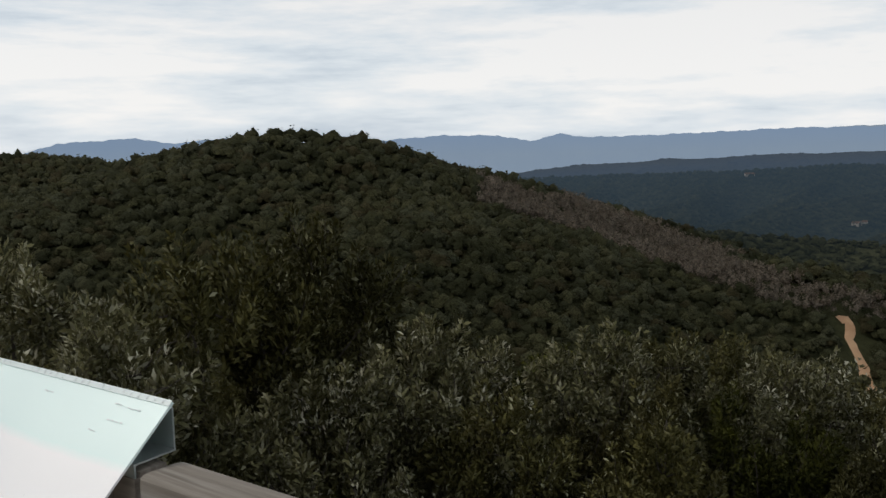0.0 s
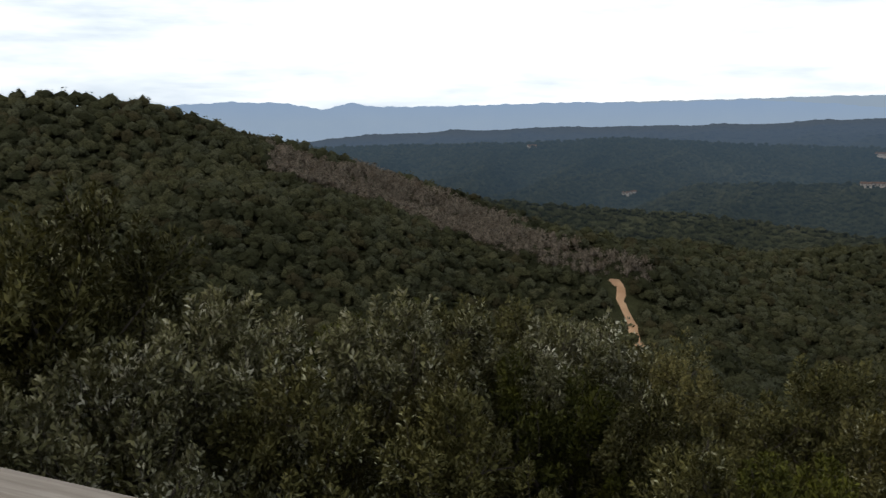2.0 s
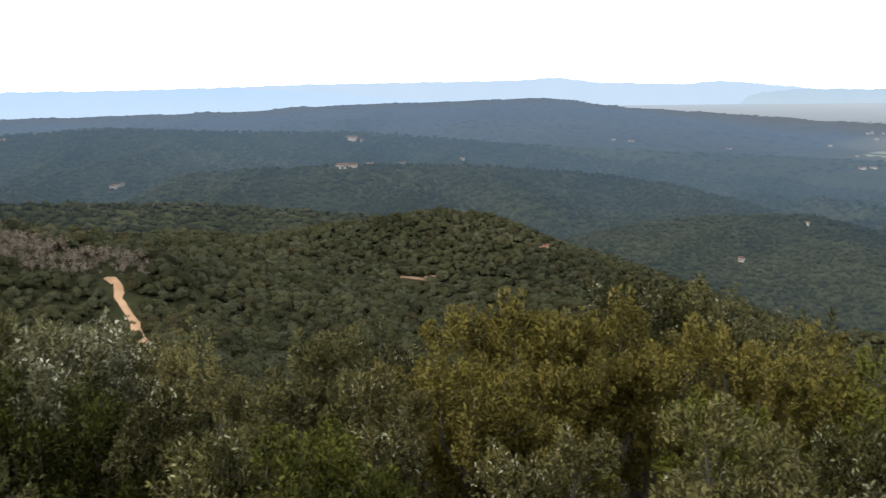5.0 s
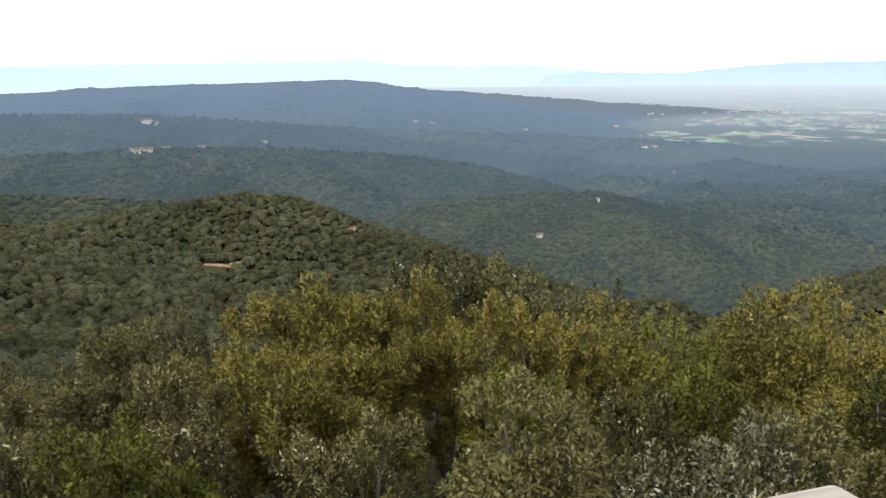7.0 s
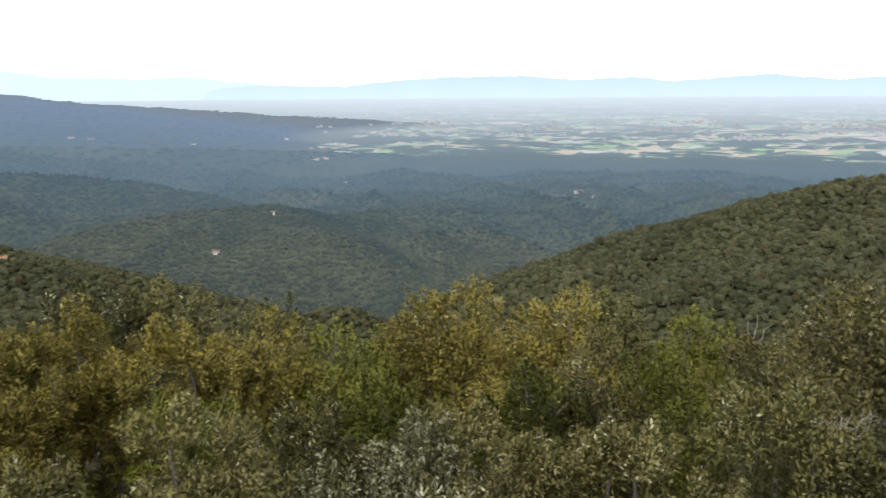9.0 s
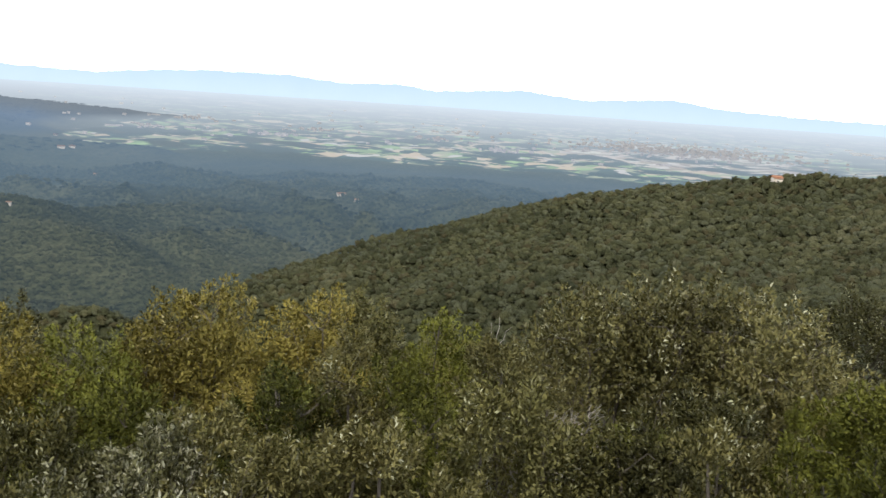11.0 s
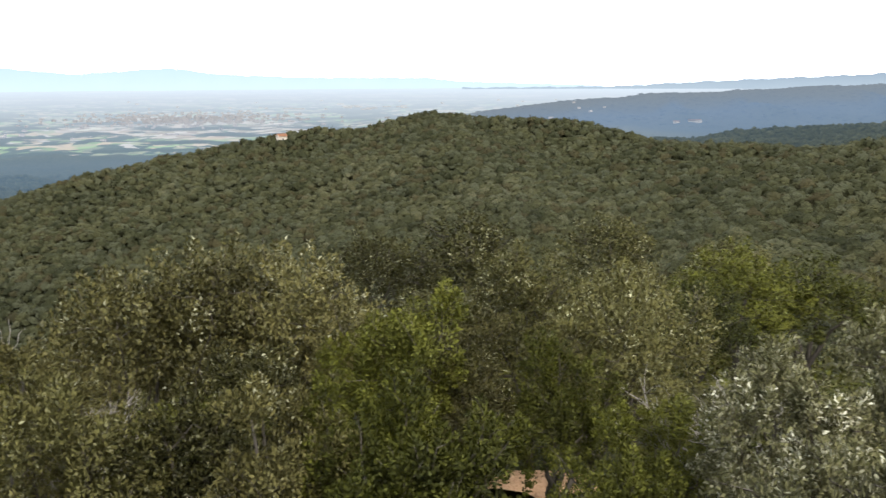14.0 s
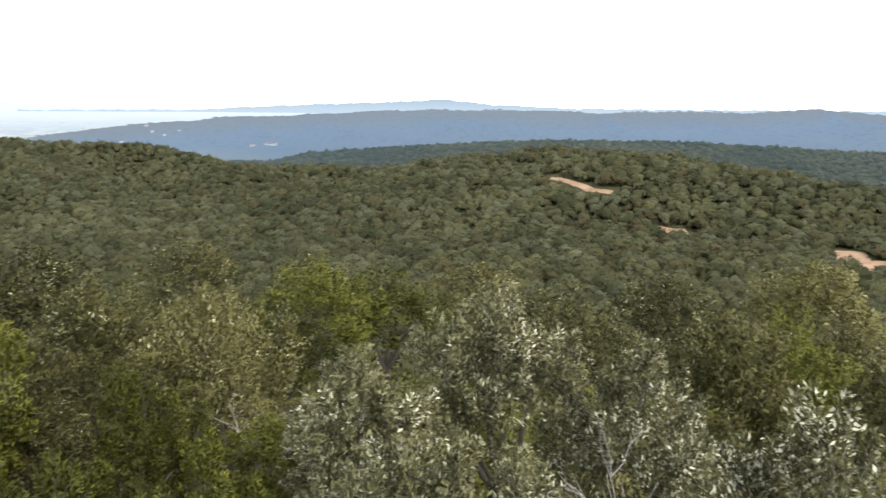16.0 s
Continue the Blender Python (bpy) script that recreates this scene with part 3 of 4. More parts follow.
def leaf_cards(rng, centres, sizes, count, length, flat=0.55, triangles=False, slim=1.0):
    """Small folded leaves (or leafy tufts) strewn over the lobes, facing out and up; gives verts, faces, normals."""
    pick = rng.integers(0, len(centres), count)
    out = unit(count, rng)
    out[:, 2] = np.where(rng.random(count) < 0.6, np.abs(out[:, 2]), out[:, 2])
    p = centres[pick] + out * sizes[pick] * (rng.uniform(0.2, 1.0, count) ** 0.4 * rng.uniform(0.85, 1.2, count))[:, None]
    nrm = out * flat + unit(count, rng) * 0.8 + (0, 0, 0.35)
    nrm /= np.linalg.norm(nrm, axis=1, keepdims=True)
    nrm *= np.where((nrm * out).sum(1) < 0, -1.0, 1.0)[:, None]
    along = np.cross(nrm, unit(count, rng))
    along /= np.linalg.norm(along, axis=1, keepdims=True)
    side = np.cross(nrm, along)
    l = (length * rng.uniform(0.65, 1.3, count))[:, None]
    heart = centres.mean(0)
    whole = p - heart
    whole /= np.linalg.norm(whole, axis=1, keepdims=True)
    soft = out * 0.6 + whole * 0.3 + nrm * 0.75 + (0, 0, 0.1)
    soft /= np.linalg.norm(soft, axis=1, keepdims=True)
    if triangles:
        v = np.stack([p - along * l * 0.5 - side * l * 0.32 * slim, p + along * l * 0.62, p - along * l * 0.3 + side * l * 0.42 * slim + nrm * l * 0.15], 1).reshape(-1, 3)
        return v, np.arange(count * 3).reshape(-1, 3), np.repeat(soft, 3, 0)
    v = np.stack([p - along * l * 0.55, p + side * l * 0.3 * slim + nrm * l * 0.1, p + along * l * 0.55, p - side * l * 0.3 * slim + nrm * l * 0.1], 1).reshape(-1, 3)
    i = np.arange(count) * 4
    return v, np.concatenate([np.stack([i, i + 3, i + 2], 1), np.stack([i, i + 2, i + 1], 1)]), np.repeat(soft, 4, 0)


def tube(points, radii_, sides=6):
    pts = np.array(points, float)
    v, f = [], []
    for k, (p, r) in enumerate(zip(pts, radii_)):
        d = pts[min(k + 1, len(pts) - 1)] - pts[max(k - 1, 0)]
        d = d / np.linalg.norm(d)
        u = np.cross(d, (0.31, 0.87, 0.38))
        u /= np.linalg.norm(u)
        w = np.cross(d, u)
        for j in range(sides):
            g = 6.2832 * j / sides
            v.append(p + r * (u * math.cos(g) + w * math.sin(g)))
        if k:
            o = (k - 1) * sides
            f += [[o + j, o + (j + 1) % sides, o + sides + (j + 1) % sides, o + sides + j] for j in range(sides)]
    return np.array(v), np.array(f)


def join(pieces):
    vs, fs, o = [], [], 0
    for v, f in pieces:
        vs.append(v), fs.append(f + o)
        o += len(v)
    return np.concatenate(vs), np.concatenate(fs)


def bent(rng, a, b, steps, wobble):
    pts = np.linspace(a, b, steps)
    pts[1:-1] += rng.normal(0, wobble, (steps - 2, 3))
    return pts


def tree(name, seed, wide, high, leaf_mat, leaves, length, label, boughs, each, triangles=False, slim=1.0):
    """A small evergreen oak, 1 m = 1 m, its root at the origin: stem, limbs, leafy crown."""
    rng = np.random.default_rng(seed)
    shape = sprays_of(rng, boughs, each, wide, high * 0.74, high * 0.26)
    centres, shoots = shape[0], shape[2]
    top = tagged(new(name), label, "tree", "trees round the lookout")
    fork = np.array([rng.normal(0, 0.15), rng.normal(0, 0.15), high * 0.3])
    v, f = tube(bent(rng, np.array([0, 0, -0.5]), fork, 4, 0.05), np.linspace(0.13, 0.09, 4), 8)
    trunk = new("trunk", mesh_of("trunk", v, f, [BARK], True))
    trunk.parent = top
    for k in range(6):
        goal = centres[rng.integers(0, len(centres))]
        v, f = tube(bent(rng, fork, goal, 6, 0.09), np.linspace(0.07, 0.015, 6), 6)
        limb = new("limb", mesh_of("limb", v, f, [BARK], True))
        limb.parent = top
    pieces = []
    for k in range(3 * boughs):
        j = rng.integers(0, len(shoots))
        c, e = centres[j // each], shoots[j] + shape[3][j] * shape[4][j] * rng.uniform(0.6, 1.7)
        pieces.append(tube(bent(rng, c, e, 4, 0.04), np.linspace(0.012, 0.003, 4), 3))
    v, f = join(pieces)
    twigs = tagged(new("twig", mesh_of("twig", v, f, [BARK])), kind="stuff")
    twigs.parent = top
    v, f, soft = spray_leaves(rng, shape, leaves, length, triangles, slim)
    crown = new("crown", mesh_of("crown", v, f, [leaf_mat], True, normals=soft))
    crown.parent = top
    return top


def model_of(ob):
    """A tree model with the height that its crown really reaches."""
    crown = next(o for o in ob.children if o.name.startswith("crown"))
    z = np.empty(len(crown.data.vertices) * 3, np.float32)
    crown.data.vertices.foreach_get("co", z)
    return dict(ob=ob, high=float(np.percentile(z[2::3], 99.3)), used=False)


def place_tree(model, a, r, top_z, wide_scale, rng):
    """Stands a copy of a model at a bearing and distance, so that its crown ends at a height."""
    x, y = r * math.sin(radians(a)), r * math.cos(radians(a))
    g = float(ground_height(np.array([x]), np.array([y]))[0])
    s = max((top_z - g) / model["high"], 0.35)
    m = Matrix.Translation((x, y, g)) @ Matrix.Rotation(rng.uniform(0, 6.28), 4, "Z")
    ob = model["ob"]
    if not model["used"]:
        model["used"] = True
        ob.matrix_basis = m
    else:
        ob = copy_thing(ob, m)
    w = max(wide_scale, 0.75 * s) * rng.uniform(0.94, 1.06)
    ob.scale = (w, w, s)


OAK_L, OCHRE_L = "dark grey-green holm oak on the scrubby slope", "ochre-tinged oak in thin autumn leaf"
GREEN_L, GREY_L, SILVER_L = "bright green strawberry tree among the oaks", "dusty grey-green holm oak on the slope", "pale oak with silvery leaves turned by wind"
SPECIES = (("oak", OAK, OAK_L, "holm_oak"), ("ochre", OCHRE, OCHRE_L, "ochre_oak"), ("green", GREEN, GREEN_L, "strawberry_tree"), ("grey", GREY, GREY_L, "grey_oak"), ("silver", SILVER, SILVER_L, "silver_oak"))
NEAR, MID, SHRUB = {}, {}, {}
for key, mat, label, name in SPECIES:
    NEAR[key] = [model_of(tree(name, 11 * i + len(key), 1.1, 4.4, mat, 24000, 0.054, label, 16, 10, False, 0.68)) for i in range(2)]
    MID[key] = [model_of(tree(name, 7 * i + 3 * len(key), 1.8, 4.6, mat, 19000, 0.072, label, 24, 11, True, 0.75)) for i in range(2)]
    SHRUB[key] = [model_of(tree(name, 2 * len(key) + 1, 1.0, 2.2, mat, 7000, 0.06, label, 11, 9, True, 0.75))]

# how high the near crowns reach, by bearing
SKYLINE = [(-60, -7), (-46, -6.2), (-41, -9), (-37, -7), (-31, -4.8), (-26, -5.6), (-21, -8.2), (-17, -12.3), (-10, -13.2), (-3, -12), (4, -14.8), (13, -15.4), (18.7, -16.6), (23, -15.8), (26, -12.3), (31, -12.4),
           (37, -11.2), (42, -11.6), (46, -13.6), (50, -14.4), (57.5, -12.3), (61, -12.8), (66, -12), (70, -13.7), (76, -13.4), (80, -12), (83, -10.8), (86, -9.9), (93, -10.3), (99.6, -13)]
SKYLINE += [(103.4, -8.9), (110, -8.8), (114, -10.2), (119, -11.4), (124.7, -14.9), (131, -12.5), (134, -12.4), (140, -15.3), (148, -12.7), (154, -12.9), (175, -12)]
SKY = np.array(SKYLINE)


GROVES = [(-62, "oak"), (-48, "grey"), (-41, "oak"), (-7, "oak"), (-2, "green"), (4, "oak"), (9, "oak"), (13, "green"), (23, "ochre"), (47, "oak"), (51, "green"), (55, "ochre"), (66, "oak"),
          (69, "green"), (73, "ochre"), (78, "oak"), (85, "green"), (91, "oak"), (94, "green"), (99, "oak"), (105, "green"), (110, "oak"), (116, "green"), (121, "oak"), (127, "green"), (132, "oak"), (137, "green"), (143, "oak"), (150, "grey"), (156, "oak")]


def kind_at(a, rng):
    """Which tree grows where: groves of one kind, with others mixed in."""
    if rng.random() < 0.32:
        return ("oak", "green", "green", "grey", "ochre")[rng.integers(0, 5)] if 20 < a < 85 else ("oak", "oak", "green", "green", "grey")[rng.integers(0, 5)]
    return [k for b, k in GROVES if b <= a][-1]


rng = np.random.default_rng(21)
spots = []


def free(a, r, gap):
    x, y = r * math.sin(radians(a)), r * math.cos(radians(a))
    if abs(a - 108.3) < 3.5 and 9 < r < 19:
        return False
    if all((x - px) ** 2 + (y - py) ** 2 > gap * gap for px, py in spots):
        spots.append((x, y))
        return True
    return False


# crowns that stand out: bearing, height of the top, distance, spread
def stand(key, crowns):
    for a, e, r, w in crowns:
        free(a, r, 0.0)
        place_tree((NEAR if r < 14 else MID)[key][rng.integers(0, 2)], a, r, r * math.tan(radians(e)), w, rng)


stand("oak", [(-34.8, -5.9, 10, 0.75), (-29.5, -5.0, 10.5, 0.63), (-21, -11.4, 12, 0.73), (-18.2, -16.4, 9, 0.73), (-8.6, -17.7, 9, 0.79), (-6.4, -12.8, 11.5, 0.62), (-3.3, -12.4, 14, 0.65), (5.5, -17.8, 10, 0.71), (7.9, -20.5, 8.5, 0.67), (15, -15.2, 12, 1.02), (19.5, -14.8, 15, 0.62), (35.5, -11.6, 17.1, 0.62), (40.2, -11.6, 17.1, 0.62), (46.2, -13.4, 18.2, 0.62), (50.7, -19.6, 9.6, 0.67), (67, -12.8, 16.2, 0.62), (79.8, -17.1, 10.3, 0.90), (89, -16.7, 10.3, 0.62)])
stand("oak", [(97.7, -9.5, 30.3, 1.02), (103.7, -8.7, 28.4, 1.50), (107.7, -10.6, 18.4, 0.84), (112.2, -13.3, 15.4, 0.63), (112.4, -8.5, 40.4, 1.50), (114.4, -11.4, 17.4, 0.90), (120.1, -9.8, 34.4, 1.30), (130.7, -10.3, 34.4, 1.45), (136.5, -11.7, 22.4, 1.02), (142.4, -10.7, 26.4, 1.26), (146.1, -12.4, 16.4, 0.68), (150.7, -9.2, 34.4, 1.45), (153.3, -12.7, 18.4, 0.62)])
stand("grey", [(91.9, -18.6, 9.3, 0.73), (-8.9, -15, 10, 0.71), (4.8, -14.4, 14.5, 0.62), (8.7, -15.6, 13, 0.69), (18.5, -17.6, 10, 0.71), (31.1, -21, 8.6, 0.75), (41.6, -19.4, 8.5, 0.62), (59.4, -20.3, 8.6, 0.63), (67.7, -20.9, 8.7, 0.65), (68.3, -15.7, 11.8, 0.85), (70.5, -20.2, 8.7, 0.62), (77.4, -14.7, 12.8, 0.67), (82.6, -11, 16.3, 0.62), (87.3, -10.4, 16.3, 0.81), (90, -10.2, 16.3, 0.95), (94, -10.8, 15.3, 0.62), (104.6, -15.2, 13.4, 0.79)])
stand("silver", [(-46.5, -5.9, 11, 0.62), (-43.6, -9.9, 8.5, 0.62), (-29.9, -15, 8.5, 0.67), (-23.2, -12.1, 9.5, 0.63), (-12, -12.4, 10.5, 0.71), (-4.8, -13.8, 11.5, 0.94), (0, -12.8, 14, 0.62), (56.4, -21.3, 8.4, 0.75), (124.3, -15.8, 10.9, 0.94), (127.5, -19.9, 8.4, 0.62), (132.4, -11.8, 12.4, 1.1), (140.9, -14.5, 11.4, 1.02), (151, -16.7, 8.4, 0.96)])
stand("ochre", [(21.4, -16.9, 12, 0.63), (26.1, -16.4, 11, 0.77), (26.8, -12.4, 13.5, 0.62), (31.1, -15.3, 12.1, 0.85), (32.7, -12.4, 13.5, 0.71), (36.9, -14.3, 13.1, 0.73), (42.7, -14.2, 13.6, 0.96), (46.4, -14.2, 14.1, 0.62), (56.3, -13.2, 15.1, 0.71), (58.5, -12.4, 15.2, 0.63), (65.2, -12.8, 15.1, 0.71)])
stand("green", [(-15.9, -13.1, 12, 0.63), (-12.8, -12.2, 13, 1.10), (-0.1, -15.9, 10.5, 0.75), (13.5, -20.4, 8.5, 0.62), (16.9, -21.6, 8.5, 0.90), (50.4, -14.8, 14.1, 0.62), (56.1, -18.5, 10.2, 0.62), (63, -16.9, 11.1, 0.63), (72, -16.7, 11.3, 0.62), (73.3, -13.7, 16.2, 0.62), (98.9, -18.7, 9.7, 0.73), (99.9, -13.4, 13.3, 1.10), (101.6, -24, 7.9, 0.62), (102.5, -19.6, 8.8, 0.62), (110.1, -15.6, 13.4, 0.62), (114.2, -20.7, 9.6, 0.71), (118.7, -12.2, 24.4, 0.81), (120.3, -10.1, 30.4, 1.46), (124.9, -10.4, 32.4, 1.50), (149.1, -12.1, 17.4, 0.68)])
place_tree(MID["oak"][0], -19.7, 292, 292 * math.tan(radians(-1.25)), 1.0, rng)
# the rest of the thicket
for r0, r1, count, gap, models, tall in ((6.8, 9.5, 110, 1.6, NEAR, (3.0, 4.6)), (9.5, 14, 220, 1.9, NEAR, (3.2, 5.0)), (14, 45, 1100, 3.3, MID, (3.4, 5.4)), (5.2, 17, 800, 1.5, SHRUB, (1.5, 3.0))):
    for _ in range(count):
        a, r = rng.uniform(-62, 172), math.sqrt(rng.uniform(r0 * r0, r1 * r1))
        limit = np.interp(a, SKY[:, 0], SKY[:, 1]) - rng.uniform(0.8, 6.0)
        if 76.5 < a < 83.5 and r < 14.5:
            limit = min(limit, -17.2)
        if 104.5 < a < 113 and r < 17:
            limit = min(limit, -27.5)
        if -48 < a < -37 and r < 11:
            limit = min(limit, -10.5)
        if 119.5 < a < 126.5 and r < 16:
            limit = min(limit, -16.4)
        x, y = r * math.sin(radians(a)), r * math.cos(radians(a))
        g = float(ground_height(np.array([x]), np.array([y]))[0])
        top = min(g + rng.uniform(*tall), r * math.tan(radians(limit)))
        if top - g > 1.2 and free(a, r, gap):
            kinds = models[kind_at(a, rng)]
            place_tree(kinds[rng.integers(0, len(kinds))], a, r, top, rng.uniform(0.9, 1.15), rng)

for model in [m for kinds in (NEAR, MID, SHRUB) for models in kinds.values() for m in models]:
    if not model["used"]:
        for ob in (*model["ob"].children_recursive, model["ob"]):
            bpy.data.objects.remove(ob)

# ---- tracks ----
def land_height(x, y):
    r = np.hypot(x, y)
    return np.where(r < 552, ground_height(x, y), distance_height(x, y))


def on_land(a, e):
    """The place on the ground that a line of sight from the deck meets."""
    d = toward(a, e)
    k = np.concatenate([np.arange(12, 700, 0.5), np.arange(700, 4800, 3.0)])
    hit = land_height(d.x * k, d.y * k) > d.z * k
    i = int(np.argmax(hit)) if hit.any() else len(k) - 1
    return Vector((d.x * k[i], d.y * k[i], float(land_height(np.array([d.x * k[i]]), np.array([d.y * k[i]]))[0])))


def track(name, bends, wide, label, mat):
    """A dirt track along bends given by bearing and dip, draped on the ground with uneven edges."""
    pts = [on_land(a, e) for a, e in bends]
    way = []
    for p, q in zip(pts[:-1], pts[1:]):
        steps = max(int((q - p).length / 2), 2)
        way += [p.lerp(q, k / steps) for k in range(steps)]
    way.append(pts[-1])
    g = np.random.default_rng(len(bends))
    rows = []
    for k, p in enumerate(way):
        d = (way[min(k + 1, len(way) - 1)] - way[max(k - 1, 0)]).normalized()
        side = Vector((d.y, -d.x, 0))
        rows.append([])
        for s in (-1, -0.4, 0.4, 1):
            q = p + side * s * wide / 2 * g.uniform(0.8, 1.25)
            rows[-1].append((q.x, q.y, float(land_height(np.array([q.x]), np.array([q.y]))[0]) + 0.25 - 0.12 * abs(s)))
    tagged(new(name, grid_mesh(name, np.array(rows), [mat])), label, "track", kind="structure")
    return np.array([p[:2] for p in way])


TRACKS = [(track("road_saddle", [(2.5, -10.65), (2.95, -10.5), (3.15, -10.9), (3.1, -11.7), (3.4, -12.25), (3.9, -13.3), (4.3, -14.3), (4.85, -15.3)], 2.3, "pale orange dirt track over a wooded saddle", TRACK), 1.7, 3),
          (track("road_bank", [(134.9, -4.73), (135.4, -4.72), (136.4, -5.0), (137.5, -5.4), (138.8, -5.5)], 3.6, "orange dirt track cut into the wooded slope", CLAY), 3.2, 9),
          (track("road_bend", [(141.6, -7.6), (142.5, -7.8), (143.4, -7.75)], 4.0, "pale dirt track among oaks", CLAY), 3.0, 9),
          (track("road_clearing", [(152.6, -8.4), (153.1, -9.4), (154.3, -9.0), (157, -8.9)], 7.0, "broad sandy track and turning place", CLAY), 4.5, 9),
          (track("footpath", [(106.9, -25.9), (108.2, -25.0), (109.6, -25.2), (111, -26)], 1.3, "pale stony footpath below the lookout", TRACK), 1.5, 4),
          (track("road_slope", [(20.6, -11.3), (22.2, -11.5), (25.6, -11.6)], 3.0, "faint dirt track on a wooded hill", CLAY), 2.0, 4)]


def on_track(x, y, more=0.0):
    """True where a track is cut through the trees, and just below it where its bank is open."""
    cut = np.zeros(x.shape, bool)
    r = np.hypot(x, y)
    for way, room, front in TRACKS:
        for px, py in way:
            pr = math.hypot(px, py)
            along = (x * px + y * py) / pr - pr
            across = np.abs(x * py - y * px) / pr
            cut |= ((np.hypot(x - px, y - py) < room + more) | ((along < 0) & (along > -front) & (across < 2.5)))
    return cut


# ---- the woods further off ----
BEAR = np.arange(-64, 175, 0.5)
RAD = np.arange(30, 2900, 5.0)
bb = np.radians(BEAR)
lz = land_height(RAD[:, None] * np.sin(bb), RAD[:, None] * np.cos(bb))
LOS = np.maximum.accumulate(lz / RAD[:, None], axis=0)


def scatter(r0, r1, gap, seed, height):
    """Places strewn between two distances, one to each square of the gap, shifted at random."""
    g = np.random.default_rng(seed)
    k = np.arange(-r1, r1, gap)
    x, y = [q.ravel() + g.uniform(-0.48, 0.48, q.size) * gap for q in np.meshgrid(k, k)]
    r, a = np.hypot(x, y), np.degrees(np.arctan2(x, y))
    a = np.where(a < -100, a + 360, a)
    near = (r > r0) & (r < r1) & (a > -55) & (a < 163)
    x, y, r, a = x[near], y[near], r[near], a[near]
    z = height(x, y)
    hidden = np.degrees(np.arctan2(z + 6, r)) < np.interp(a, SKY[:, 0], SKY[:, 1]) - 9.0
    ok = seen_over(z, r, a) & ~on_track(x, y) & (~hidden | (g.random(len(x)) < 0.5))
    return x[ok], y[ok], z[ok], r[ok], a[ok]


def seen_over(z, r, a):
    """False in dead ground behind a rise."""
    i = np.clip(((r - 30) / 5).astype(int) - 2, 0, len(RAD) - 1)
    j = np.clip(((a + 64) / 0.5).round().astype(int), 0, len(BEAR) - 1)
    return (z + 5.5) / r > LOS[i, j]


def lean_of(x, y, height, bold):
    """The way that the land faces, with the folds of far land made bolder."""
    gx, gy = [(height(x + dx, y + dy) - height(x - dx, y - dy)) / 12.0 * bold for dx, dy in ((6.0, 0.0), (0.0, 6.0))]
    return np.stack([-gx, -gy, np.ones_like(gx)], -1) / np.sqrt(1 + gx * gx + gy * gy)[:, None]


def wood(name, spots_, shapes, mats, which, size, seed, label, flat, land=ground_height, steep=0.9):
    """One stand of trees from a few crown shapes, each turned and scaled."""
    x, y, z = spots_
    g = np.random.default_rng(seed)
    n = len(x)
    pick, hue = g.integers(0, len(shapes), n), g.random(n)
    turn, s, h = g.uniform(0, 6.28, n), size[0] + (size[1] - size[0]) * g.random(n) ** 1.3, g.uniform(*flat, n)
    vs, fs, ms, ks, ns, o = [], [], [], [], [], 0
    lean = lean_of(x, y, land, 1.4 if land is ground_height else 4.0)
    for k, (v, f) in enumerate(shapes):
        m = pick == k
        if not m.any():
            continue
        c, q = np.cos(turn[m])[:, None], np.sin(turn[m])[:, None]
        px = (v[None, :, 0] * c - v[None, :, 1] * q) * s[m, None] + x[m, None]
        py = (v[None, :, 0] * q + v[None, :, 1] * c) * s[m, None] + y[m, None]
        pz = v[None, :, 2] * (s * h)[m, None] + z[m, None]
        cnt = m.sum()
        soft = np.stack([px - x[m, None], py - y[m, None], pz - z[m, None] - 0.45 * (s * h)[m, None]], -1) / s[m, None, None] + steep * lean[m, None, :]
        ns.append((soft / np.linalg.norm(soft, axis=2, keepdims=True)).reshape(-1, 3))
        vs.append(np.stack([px, py, pz], -1).reshape(-1, 3))
        fs.append((f[None] + (np.arange(cnt) * len(v))[:, None, None]).reshape(-1, 3) + o)
        ms.append(np.repeat(which[m], len(f)))
        ks.append(np.repeat(hue[m], len(v)))
        o += cnt * len(v)
    me = mesh_of(name, np.concatenate(vs), np.concatenate(fs), mats, True, np.concatenate(ms), np.concatenate(ns))
    me.attributes.new("kind", "FLOAT", "POINT").data.foreach_set("value", np.concatenate(ks).astype(np.float32))
    return tagged(new(name, me), label, "woodland", kind="stuff")


def crown_shape(seed, lobes, cards, length, core=0.62, level=1):
    """A crown about 1 m in radius standing on the ground: leafy tufts round a few dense hearts."""
    g = np.random.default_rng(seed)
    v0, f0 = ico(level)
    pieces, centres = [], []
    for k in range(lobes):
        ang = 6.28 * k / max(lobes - 1, 1) + g.uniform(-0.4, 0.4)
        c = np.array([0, 0, 0.95]) if k == 0 else np.array([math.cos(ang) * 0.55, math.sin(ang) * 0.55, g.uniform(0.5, 1.05)])
        size = 0.78 if k == 0 else g.uniform(0.4, 0.6)
        centres.append((c, size))
        if core:
            pieces.append((v0 * (1 + g.normal(0, 0.16, (len(v0), 1))) * size * core + c, f0))
    if cards:
        pieces.append(leaf_cards(g, np.array([c for c, q in centres]) + (0, 0, 0.001 * lobes), np.array([[q, q, q] for c, q in centres]), cards, length, triangles=True)[:2])
    return join(pieces)


def bare_zone(x, y, z, r, a):
    """The belt of leafless trees along the spur of the hill."""
    line = np.interp(a, [-20, -12, -5, 0, 5], [-2.2, -4.5, -7.1, -8.9, -9.4])
    e = np.degrees(np.arctan2(z + 3, r))
    return (a > -19) & (a < 5) & (np.abs(e - line) < 0.8 + 0.35 * rolling(x, y, 120.0)) & (r > 200)


